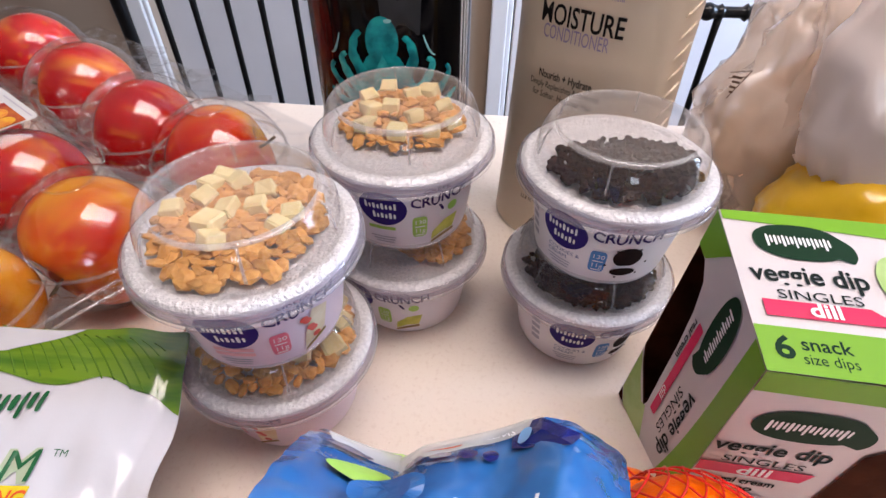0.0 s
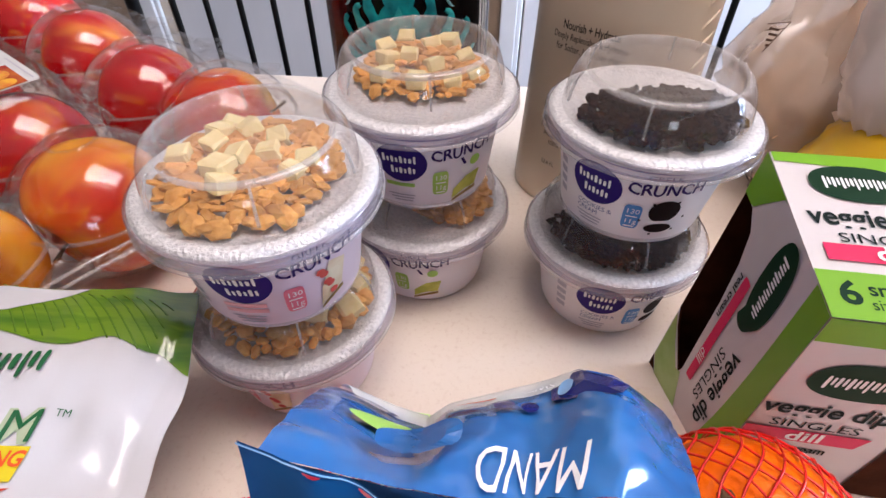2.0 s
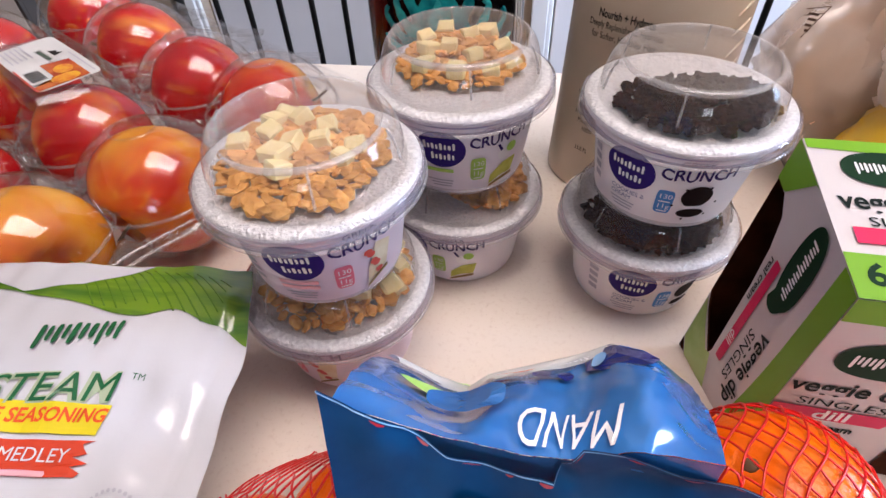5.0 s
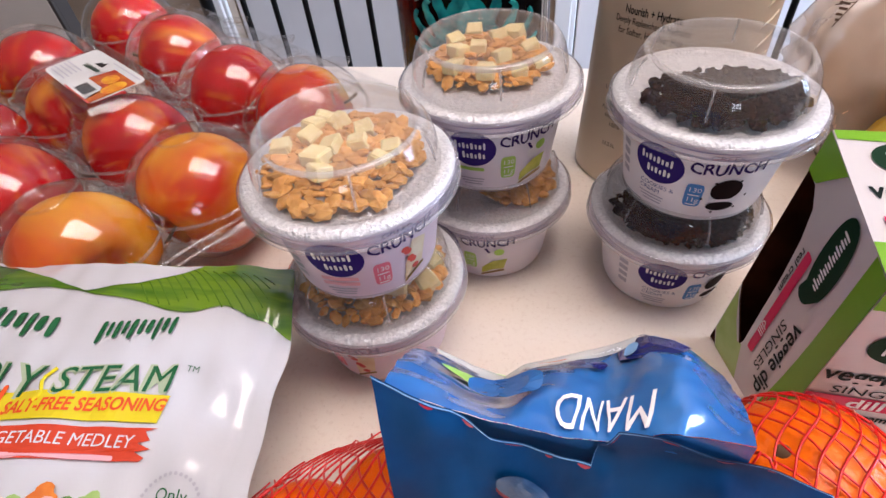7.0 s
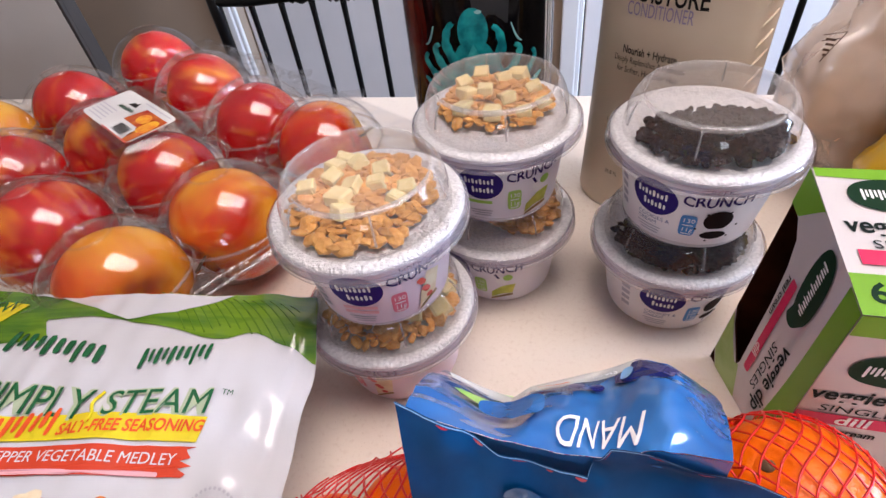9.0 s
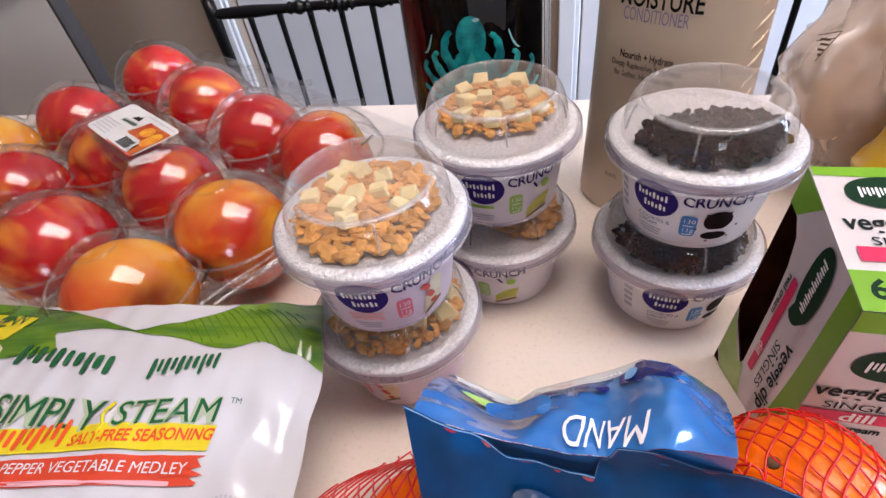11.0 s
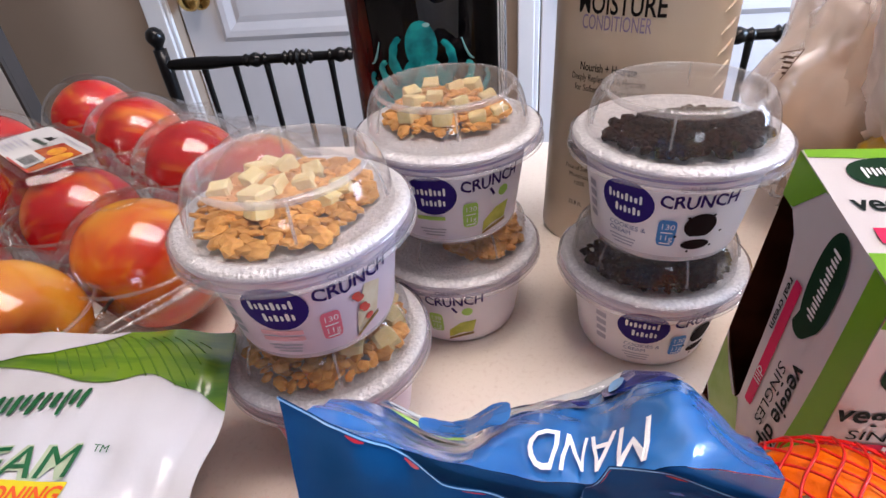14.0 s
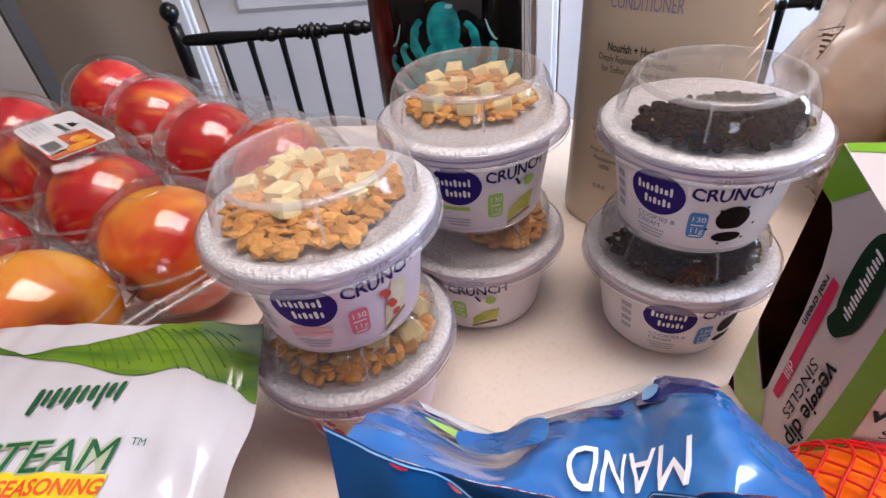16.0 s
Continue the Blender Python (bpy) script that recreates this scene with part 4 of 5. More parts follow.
printed("lettering", lettering("size dips", 0.0054, flip(ht(0.0004), 0.0130, 0.0620), "LEFT", 1, 0, 0, 0.0174), M_BOX_DARK, top)
printed("leaf_print", blot(oval(0.058, 0.028, 0.009, 0.012), ht(0.0007)), M_BOX_LEAF, top)
hf = lambda h: (lambda u, v: box_front(u, v, h))
printed("green_band", wave_band(box_front, 0.0, BW, lambda x: 0.0, lambda x: 0.0120, 0.0004), M_BOX_GREEN, front)
printed("emblem", blot(leaf(0.0280, 0.0325, 0.0205, 0.0112), hf(0.0005)), M_BOX_DARK, front)
strokes(front, hf(0.0009), 0.0275, 0.0330, 0.0300, 0.0080, 8, M_WHITE_INK, 0.0, 1)
printed("lettering", lettering("veggie dip", 0.0130, flip(hf(0.0004), 0.0010, 0.0535), "LEFT", 1, 0.00028, 0, 0.0450), M_BOX_INK, front)
printed("lettering", lettering("SINGLES", 0.0076, flip(hf(0.0004), 0.0070, 0.0650), "LEFT", 1, 0, 0, 0.0325), M_BOX_INK, front)
printed("red_band", blot([(0.0, 0.0690), (0.0460, 0.0690), (0.0430, 0.0780), (0.0, 0.0780)], hf(0.0006)), M_BOX_RED, front)
printed("lettering", lettering("dill", 0.0100, flip(hf(0.0009), 0.0230, 0.0735), "CENTER", 1.2, 0.0002), M_WHITE_INK, front)
printed("lettering", lettering("real cream", 0.0072, flip(hf(0.0004), 0.0105, 0.0845), "LEFT", 1, 0.0002, 0, 0.0250), M_BOX_INK, front)
printed("lettering", lettering("no", 0.0070, flip(hf(0.0004), 0.0210, 0.0915), "LEFT", 1.1, 0.0002), M_BOX_INK, front)
for i in range(2):
    printed("fine_print_bar", blot(bar(0.0250, 0.0975 + 0.0055 * i, 0.020, 0.0026), hf(0.0006)), M_GREY_INK, front)
# no hole here: a flat dark brown patch paints the shaded inside onto the panel
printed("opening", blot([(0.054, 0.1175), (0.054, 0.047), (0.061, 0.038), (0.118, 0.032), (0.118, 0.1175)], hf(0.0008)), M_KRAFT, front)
hs = lambda h: (lambda u, v: box_side(u, v, h))
printed("green_band", wave_band(box_side, 0.0, 0.0665, lambda x: 0.0, lambda x: min(0.0163, max(0.0, 0.0165 * (x - 0.044) / 0.0145)), 0.0004, 30), M_BOX_GREEN, side)
printed("green_band", grid_bm(lambda u, v: box_side(u * (0.0112 + 0.0060 * v * v * v), 0.1195 * v, 0.0004), 6, 20), M_BOX_GREEN, side)
printed("leaf_print", blot([(0.036, 0.1195), (0.0440, 0.100), (0.0465, 0.1030), (0.0560, 0.0940), (0.0655, 0.0820), (0.0655, 0.1110), (0.0590, 0.1195)], hs(0.0004)), M_BOX_LEAF, side)
turned_text = lambda d, s, h: (lambda u, v: box_side(d - v, s + u, h))
printed("emblem", blot([(0.0265 + y, 0.0235 + x) for x, y in leaf(0, 0, 0.0210, 0.0078)], hs(0.0006)), M_BOX_DARK, side)
strokes(side, lambda u, v: box_side(0.0265 - v, 0.0230 + u, 0.0010), 0.0, 0.0, 0.0290, 0.0050, 8, M_WHITE_INK, 0.0, -1)
printed("lettering", lettering("veggie dip", 0.0115, turned_text(0.0205, 0.0560, 0.0004), "LEFT", 0.9, 0.0002, 0, 0.0520), M_BOX_INK, side)
printed("lettering", lettering("SINGLES", 0.0070, turned_text(0.0290, 0.0630, 0.0004), "LEFT", 1.1, 0, 0, 0.0350), M_BOX_INK, side)
printed("red_band", blot(bar(0.0380, 0.0640, 0.0052, 0.0640), hs(0.0005)), M_BOX_RED, side)
printed("lettering", lettering("dill", 0.0066, turned_text(0.0380, 0.0790, 0.0008), "CENTER", 1.1), M_WHITE_INK, side)
printed("lettering", lettering("real cream", 0.0046, turned_text(0.0425, 0.0340, 0.0004), "LEFT", 1, 0.0001, 0, 0.0237), M_BOX_INK, side)

# ---- frozen vegetable bag ----
M_POUCH = material("glossy_white_film", (0.625, 0.62, 0.66), 0.15, scale=10, coat=0.6, bump=0.3, bump_scale=24)
M_POUCH_GREEN = material("leaf_green_film", (0.15, 0.27, 0.015), 0.16, second=(0.055, 0.15, 0.010), scale=45, low=0.40, high=0.58, coat=0.6, stretch=(0.35, 2.2, 1.0))
M_FURROW = material("dark_furrow_print", (0.10, 0.215, 0.013), 0.25)
M_POUCH_DKGREEN = material("forest_green_film", (0.012, 0.11, 0.035), 0.2, coat=0.5)
M_POUCH_EDGE = material("pale_green_outline_film", (0.42, 0.50, 0.34), 0.2, coat=0.5)
M_POUCH_YEL = material("yellow_film", (0.74, 0.60, 0.016), 0.18, coat=0.6)
M_POUCH_RED = material("tomato_red_film", (0.66, 0.060, 0.022), 0.18, coat=0.6)
M_POUCH_ORG = material("orange_red_lettering", (0.75, 0.10, 0.02), 0.25)
M_CARROT = material("carrot_print", (0.72, 0.22, 0.03), 0.3, second=(0.62, 0.14, 0.02), scale=160)
M_BROCCOLI = material("broccoli_print", (0.10, 0.24, 0.03), 0.35, second=(0.05, 0.14, 0.02), scale=300)
M_POUCH_WHT = material("white_film_lettering", (0.70, 0.68, 0.69), 0.25)


def pouch_xy(s, t):
    """s from the left seal to the right seal, t from the far seal to the near end."""
    far = Vector((-0.352, 0.172)).lerp(Vector((-0.117, 0.165)), s) + Vector((0, -0.010 * math.sin(math.pi * s)))
    y = far.y + (-0.045 - far.y) * t
    xr = -0.117 + 0.004 * math.sin(t * 9.0) + 0.036 * t
    xl = -0.352 + 0.062 * min(1.0, t / 0.20) * (1 - 0.35 * max(0.0, t - 0.3))
    return xl + (xr - xl) * s, y


def pouch_z(x, y):
    s = min(max((x + 0.325) / 0.21, 0), 1)
    t = min(max((0.165 - y) / 0.21, 0), 1)
    body = math.sin(math.pi * min(max(s, 0.0), 1.0)) ** 0.6 * min(1.0, (t / 0.22)) ** 0.7
    z = 0.0625 + 0.012 * body - 0.016 * t * t
    z += 0.0045 * (1 - min(1, t / 0.25)) * math.sin(math.pi * s)
    k = 1.0 - 0.6 * min(1, abs(s - 0.5) * 2)
    z += 0.0028 * noise.noise(Vector((x * 26, y * 18, 0.3))) + 0.0016 * noise.noise(Vector((x * 80, y * 34, 1.3)))
    z += 0.0022 * max(0, s - 0.72) * math.sin(y * 150 + x * 60) * 3
    return z


def pouch_top(s, t):
    x, y = pouch_xy(s, t)
    return (x, y, pouch_z(x, y))


def pouch_low(s, t):
    x, y = pouch_xy(s, t)
    z = pouch_z(x, y)
    e = min(s, 1 - s, t * 1.2, (1 - t) * 1.5)
    k = min(1.0, e / 0.10) ** 0.5
    return (x - (s - 0.5) * 0.10 * k, y, z - k * (z - 0.0015))


def on_pouch(h):
    return lambda u, v: (u, v, pouch_z(u, v) + h)


veg = thing("frozen_vegetable_bag", "glossy white and green bag of frozen vegetable medley", "food bag")
film = part("film", grid_bm(pouch_top, 90, 80), M_POUCH, veg, "white glossy printed film", True)
part("underside", grid_bm(pouch_low, 50, 50), M_POUCH, veg, smooth=True)


def along(line, f):
    g = f * (len(line) - 1)
    i = min(int(g), len(line) - 2)
    a, b = line[i], line[i + 1]
    w = g - i
    return a[0] + (b[0] - a[0]) * w, a[1] + (b[1] - a[1]) * w


WAVE = [(-0.36, 0.122), (-0.292, 0.124), (-0.282, 0.139), (-0.245, 0.141), (-0.207, 0.135), (-0.175, 0.128), (-0.153, 0.134), (-0.133, 0.128), (-0.115, 0.120), (-0.10, 0.117)]


def wave_y(x):
    for (xa, ya), (xb, yb) in zip(WAVE, WAVE[1:]):
        if x <= xb:
            k = (x - xa) / (xb - xa)
            k = k * k * (3 - 2 * k)
            return ya + (yb - ya) * k
    return WAVE[-1][1]


def green_band(u, v):
    x, y = pouch_xy(u, 0)
    y2 = y + (wave_y(x + 0.012 * (1 - u)) - y) * v
    x2, _ = pouch_xy(u, max(0.0, (y - y2) / (y + 0.045)))
    return (x2, y2, pouch_z(x2, y2) + 0.0007)


part("green_field", grid_bm(green_band, 80, 14), M_POUCH_GREEN, film, "leafy green printed band", True)
pt = lambda x, y, h=0.0014, tilt=0.0: (lambda u, v: on_pouch(h)(x + u, y + v + u * tilt))
for k in range(16):
    pts = []
    for j in range(14):
        f = j / 13
        x = -0.205 + 0.0055 * k + 0.030 * f
        y = 0.160 - 0.030 * f ** 1.3 - 0.0004 * k
        if y > wave_y(x) + 0.002 and x < -0.120:
            pts.append(on_pouch(0.0008)(x, y))
    if len(pts) > 3:
        part("furrow_print", tube_bm(pts, 0.00032, 5), M_FURROW, film, smooth=True)
seal_y = lambda x: 0.1712 - 0.007 * (x + 0.352) / 0.235 - 0.010 * math.sin(math.pi * (x + 0.352) / 0.235)
part("sky_print", grid_bm(lambda u, v: on_pouch(0.0013)(-0.290 + 0.128 * u, seal_y(-0.290 + 0.128 * u) - v * max(0.0, seal_y(-0.290 + 0.128 * u) - along([(-0.290, 0.1610), (-0.258, 0.1555), (-0.227, 0.1475), (-0.196, 0.1385), (-0.183, 0.1445), (-0.162, 0.1590)], u)[1])), 60, 6), M_POUCH, film, "white sky over the green hills", True)
# corner flash
part("corner_flash", blot([(-0.345, 0.163), (-0.285, 0.152), (-0.296, 0.136), (-0.322, 0.140)], on_pouch(0.0014)), M_POUCH_YEL, film)
part("lettering", lettering("NEW", 0.013, pt(-0.318, 0.1485, 0.0018, 0.10), "LEFT", 0.9), M_POUCH_DKGREEN, film)
# brand name as plain strokes
strokes(film, on_pouch(0.0012), -0.2440, 0.1195, 0.064, 0.0135, 5, M_POUCH_DKGREEN, -0.16, -1)
strokes(film, on_pouch(0.0012), -0.1740, 0.1165, 0.036, 0.0120, 5, M_POUCH_DKGREEN, 0.15, -1)
part("lettering_outline", lettering("SIMPLY", 0.0215, pt(-0.2680, 0.0915, 0.0010, -0.07), "LEFT", 0.90, 0.0008, 0, 0.0645), M_POUCH_EDGE, film)
part("lettering", lettering("SIMPLY", 0.0215, pt(-0.2675, 0.0915, 0.0013, -0.07), "LEFT", 0.90, 0.0, 0, 0.0635), M_POUCH_DKGREEN, film)
part("lettering_outline", lettering("STEAM", 0.0178, pt(-0.1960, 0.0880, 0.0010, 0.12), "LEFT", 0.92, 0.0008, 0, 0.0480), M_POUCH_EDGE, film)
part("lettering", lettering("STEAM", 0.0178, pt(-0.1955, 0.0880, 0.0013, 0.12), "LEFT", 0.92, 0.0, 0, 0.0470), M_POUCH_DKGREEN, film)
part("steam_squiggle", tube_bm([on_pouch(0.0012)(-0.2000 + 0.0015 * math.sin(k * 1.1), 0.079 + 0.0022 * k) for k in range(8)], 0.0008, 6), M_POUCH_YEL, film)
part("lettering", lettering("TM", 0.004, pt(-0.1440, 0.0995, 0.0014), "LEFT"), M_POUCH_DKGREEN, film)
part("yellow_band", grid_bm(lambda u, v: on_pouch(0.0010)(-0.284 + 0.138 * u, 0.0665 + 0.0080 * u + 0.0125 * v), 40, 6), M_POUCH_YEL, film)
strokes(film, on_pouch(0.0014), -0.2330, 0.0765, 0.036, 0.0135, 4, M_POUCH_ORG, 0.18, -1)
part("lettering", lettering("SALT-FREE SEASONING", 0.0080, pt(-0.2125, 0.0755, 0.0013, 0.10), "LEFT", 0.94, 0.0002, 0, 0.0665), M_POUCH_ORG, film)
part("red_band", grid_bm(lambda u, v: on_pouch(0.0010)(-0.288 + (0.141 + 0.003 * math.sin(v * 21)) * u, 0.0500 + 0.0095 * u + 0.0130 * v), 40, 8), M_POUCH_RED, film)
part("lettering", lettering("LEMON PEPPER VEGETABLE MEDLEY", 0.0070, pt(-0.2640, 0.0605, 0.0013, 0.05), "LEFT", 0.96, 0.0, 0, 0.1120), M_POUCH_WHT, film)
part("fine_print_bar", blot(bar(-0.2070, 0.0568, 0.100, 0.0022, 0.06), on_pouch(0.0014)), M_PINK_PALE, film)
part("lettering", lettering("Only", 0.0062, pt(-0.130, 0.0490, 0.0012), "CENTER"), M_POUCH_DKGREEN, film)
part("lettering", lettering("25", 0.0088, pt(-0.130, 0.0425, 0.0012), "CENTER"), M_POUCH_DKGREEN, film)
for k in range(36):
    a = 2 * math.pi * k / 36
    part("stitch", blot(oval(-0.130 + 0.0118 * math.cos(a), 0.0445 + 0.0118 * math.sin(a), 0.0007, 0.0007, 8), on_pouch(0.0014)), M_GREY_INK, film)
rnd = random.Random(21)
for k in range(26):
    x, y = -0.268 + 0.0044 * k, 0.034 + 0.011 * rnd.random()
    size, spin = rnd.uniform(0.0035, 0.0065), rnd.uniform(0, 6.28)
    outline = [(x + size * (1 + 0.22 * math.sin(3 * a + spin) + 0.12 * math.sin(5 * a + k)) * math.cos(a), y + 0.75 * size * (1 + 0.22 * math.sin(3 * a + spin)) * math.sin(a)) for a in (2 * math.pi * j / 18 for j in range(18))]
    part("vegetable_print", blot(outline, on_pouch(0.0011 + 0.00004 * k)), (M_CAKE_INK, M_BOX_LEAF, M_CAKE_INK, M_CARROT, M_PINK_PALE, M_BROCCOLI)[k % 6], film)
for k, word in enumerate(("MADE", "WITH")):
    part("lettering", lettering(word, 0.0052, pt(-0.2680, 0.0800 - 0.0058 * k, 0.0014, 0.08), "LEFT"), M_POUCH_DKGREEN, film)

# ---- a second bag, mostly under the first ----
spare = thing("vegetable_bag", "white film bag with red and green print on the table", "food bag")


def spare_z(u, v):
    e = max(0.0, math.sin(math.pi * u) * math.sin(math.pi * v))
    return 0.004 + 0.040 * e ** 0.45 + 0.0016 * noise.noise(Vector((u * 9, v * 8, 4.0)))


def on_spare(h):
    return lambda u, v: (-0.462 + 0.150 * u, 0.010 + 0.145 * v, spare_z(u, v) + h)


spare_film = part("film", grid_bm(on_spare(0.0), 40, 40), M_POUCH, spare, "white glossy film", True)
part("underside", grid_bm(lambda u, v: (-0.462 + 0.150 * u, 0.010 + 0.145 * v, min(0.0012, spare_z(u, v) - 0.0005)), 12, 12), M_POUCH, spare)
part("red_print", blot([(0.70, 0.92), (0.97, 0.70), (0.97, 0.64), (0.80, 0.74), (0.68, 0.84)], on_spare(0.0012)), M_POUCH_RED, spare_film)
part("leaf_print", blot([(0.60, 0.62), (0.78, 0.66), (0.95, 0.58), (0.93, 0.46), (0.75, 0.48)], on_spare(0.0012)), M_POUCH_GREEN, spare_film)
part("vine_print", tube_bm([on_spare(0.0014)(0.55 + 0.05 * j, 0.66 - 0.012 * j + 0.02 * math.sin(j)) for j in range(9)], 0.0009, 6), M_POUCH_DKGREEN, spare_film, smooth=True)

# ---- mandarins in a red net with a blue header ----
M_MAND = material("mandarin_peel", (1.0, 0.20, 0.0), 0.32, second=(0.95, 0.15, 0.0), scale=20, bump=0.3, bump_scale=420, coat=0.08, spec=0.35)
M_NET = material("red_plastic_net", (0.75, 0.012, 0.012), 0.3, scale=90)
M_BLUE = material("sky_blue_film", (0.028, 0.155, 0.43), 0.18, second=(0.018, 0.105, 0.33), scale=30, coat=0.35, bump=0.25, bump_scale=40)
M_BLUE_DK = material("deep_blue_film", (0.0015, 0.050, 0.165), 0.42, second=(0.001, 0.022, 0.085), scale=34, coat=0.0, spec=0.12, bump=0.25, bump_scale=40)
M_TORN_RED = material("dull_red_torn_print", (0.36, 0.012, 0.03), 0.3)
M_GRIP = material("slate_blue_film", (0.03, 0.085, 0.20), 0.15, second=(0.015, 0.045, 0.12), scale=120, coat=0.6, bump=0.4, bump_scale=80)
M_NAVY = material("navy_film_print", (0.008, 0.015, 0.14), 0.2, coat=0.4)
M_BLUE_LT = material("powder_blue_film_print", (0.20, 0.42, 0.72), 0.25)
M_WINDOW = clear("clear_film_window", haze=0.55, haze_colour=(0.78, 0.80, 0.78), rough=0.08, bump=0.4, bump_scale=60)

ORANGES = [(-0.086, 0.042, 0.028, 0.028), (-0.048, 0.058, 0.029, 0.029), (-0.060, 0.020, 0.030, 0.030), (0.0, 0.055, 0.031, 0.031), (0.050, 0.062, 0.031, 0.031),
           (0.0960, 0.0655, 0.0570, 0.0330), (0.118, 0.010, 0.036, 0.031), (0.030, 0.005, 0.032, 0.030), (-0.02, -0.005, 0.031, 0.030), (0.075, 0.000, 0.033, 0.030), (0.083, 0.085, 0.029, 0.029)]
rnd = random.Random(9)
for x, y, z, r in ORANGES:
    bm = bmesh.new()
    bmesh.ops.create_uvsphere(bm, u_segments=36, v_segments=20, radius=r)
    for v in bm.verts:
        v.co.z *= 0.90
        rad = math.hypot(v.co.x, v.co.y)
        if v.co.z > 0:
            v.co.z -= 0.003 * math.exp(-(rad / 0.006) ** 2)
        v.co = v.co * (1 + 0.02 * noise.noise(v.co * 40 + Vector((x * 90, y * 50, 0))))
    fruit = thing("mandarin", "shiny orange mandarin inside a red net bag", "mandarin", pose(x, y, z, rnd.uniform(-35, 35), rnd.uniform(-35, 35), rnd.uniform(0, 360)), "mandarins in the net")
    part("peel", bm, M_MAND, fruit, smooth=True)
    part("stem_button", lathe([(0.0, r * 0.855), (0.0022, r * 0.85), (0.0028, r * 0.83), (0.0, r * 0.82)], 10), M_STEM, fruit, smooth=True)


def net_z(x, y):
    z = 0.0
    for ox, oy, oz, r in ORANGES:
        d = math.hypot(x - ox, y - oy)
        rr = r + 0.0016
        if d < rr:
            z = max(z, oz + 0.92 * math.sqrt(rr * rr - d * d))
        elif d < rr + 0.045:
            z = max(z, oz * 0.9 * (1 - (d - rr) / 0.045))
    if x < -0.025:
        z = max(z, 0.113 - 1.05 * math.hypot(x + 0.030, (y - 0.052) * (1.9 if y > 0.052 else 0.8)))
    if 0.060 < x < 0.085:
        z = max(z, 0.094 - 1.2 * math.hypot(x - 0.070, (y - 0.062) * 1.9))
    return max(z, 0.0012)


net_in = lambda x, y: ((x - 0.018) / 0.150) ** 2 + ((y - 0.030) / 0.085) ** 2 < 1
bag = thing("mandarin_bag", "red net bag of mandarins with a torn blue header", "fruit bag")
bm = bmesh.new()
for fam in (1, -1):
    k = -90
    while k < 90:
        off = k * 0.0070
        run = []
        for i in range(150):
            y = -0.06 + 0.18 * i / 149
            x = off + fam * (y - 0.03) * 0.70 + 0.018 + 0.0012 * math.sin(y * 260 + k)
            if net_in(x, y):
                run.append((x, y, net_z(x, y) + 0.0006 * (fam > 0)))
            elif len(run) > 3:
                break
        if len(run) > 3:
            piece = tube_bm(run, 0.00046, 4)
            me = bpy.data.meshes.new("strand")
            piece.to_mesh(me)
            piece.free()
            bm.from_mesh(me)
            bpy.data.meshes.remove(me)
        k += 1
part("net", bm, M_NET, bag, "red knotted plastic net", True)

FAR = [(-0.041, 0.088), (-0.032, 0.084), (-0.019, 0.074), (-0.006, 0.068), (0.001, 0.076), (0.015, 0.082), (0.027, 0.089), (0.036, 0.096), (0.043, 0.100), (0.053, 0.097), (0.065, 0.085), (0.074, 0.076), (0.078, 0.070)]
EDGE = [(-0.037, 0.157), (-0.030, 0.150), (-0.020, 0.143), (-0.011, 0.134), (0.001, 0.1285), (0.0140, 0.1235), (0.0160, 0.1310), (0.020, 0.135), (0.031, 0.132), (0.048, 0.125), (0.066, 0.1135), (0.079, 0.1050)]


EDGE_EVEN = [(-0.037, 0.157), (-0.017, 0.141), (0.004, 0.131), (0.020, 0.127), (0.048, 0.122), (0.079, 0.105)]
NEAR = [(-0.036, 0.150), (-0.014, 0.132), (0.004, 0.121), (0.018, 0.119), (0.034, 0.125), (0.053, 0.120)]


def header_back(u, v):
    """The printed panel behind the torn mouth: v 0 at its far fold, 1 at the near mouth."""
    x0, z0 = along(FAR, u)
    x1, z1 = along(NEAR, u)
    x, z = x0 + (x1 - x0) * v, z0 + (z1 - z0) * v + 0.011 * math.sin(math.pi * min(1.0, v * 0.72)) * (u * 3 if u < 0.33 else 1)
    y = 0.100 + (0.0472 - 0.100) * v
    z += 0.004 * math.sin(math.pi * v) * math.sin(u * 17 + 1) + 0.0012 * noise.noise(Vector((u * 14, v * 9, 0)))
    return Vector((x, y, z))


def header_flap(u, v):
    """The near panel of the torn mouth: v 0 at the torn edge, 1 down at the net."""
    x0, z0 = along(EDGE_EVEN, u)
    torn = next((za + (zb - za) * max(0.0, x0 - xa) / (xb - xa) for (xa, za), (xb, zb) in zip(EDGE, EDGE[1:]) if x0 <= xb), EDGE[-1][1])
    x1, z1 = -0.030 + 0.088 * u, 0.058 + 0.010 * u
    cut = (z0 - torn) / (z0 - z1)
    k = cut + (1 - cut) * v
    y = 0.046 - 0.030 * math.sin(max(k, 0.0) * 1.4) + 0.002 * noise.noise(Vector((u * 9, k * 7, 5)))
    return Vector((x0 + (x1 - x0) * k, y, z0 + (z1 - z0) * k + 0.002 * noise.noise(Vector((u * 8, k * 6, 2)))))


def header_rear(u, v):
    x0, z0 = along(FAR, u)
    return Vector((x0 * (1 - 0.15 * v), 0.100 - 0.004 * v + 0.010 * v * v, z0 + (0.030 - z0) * v))


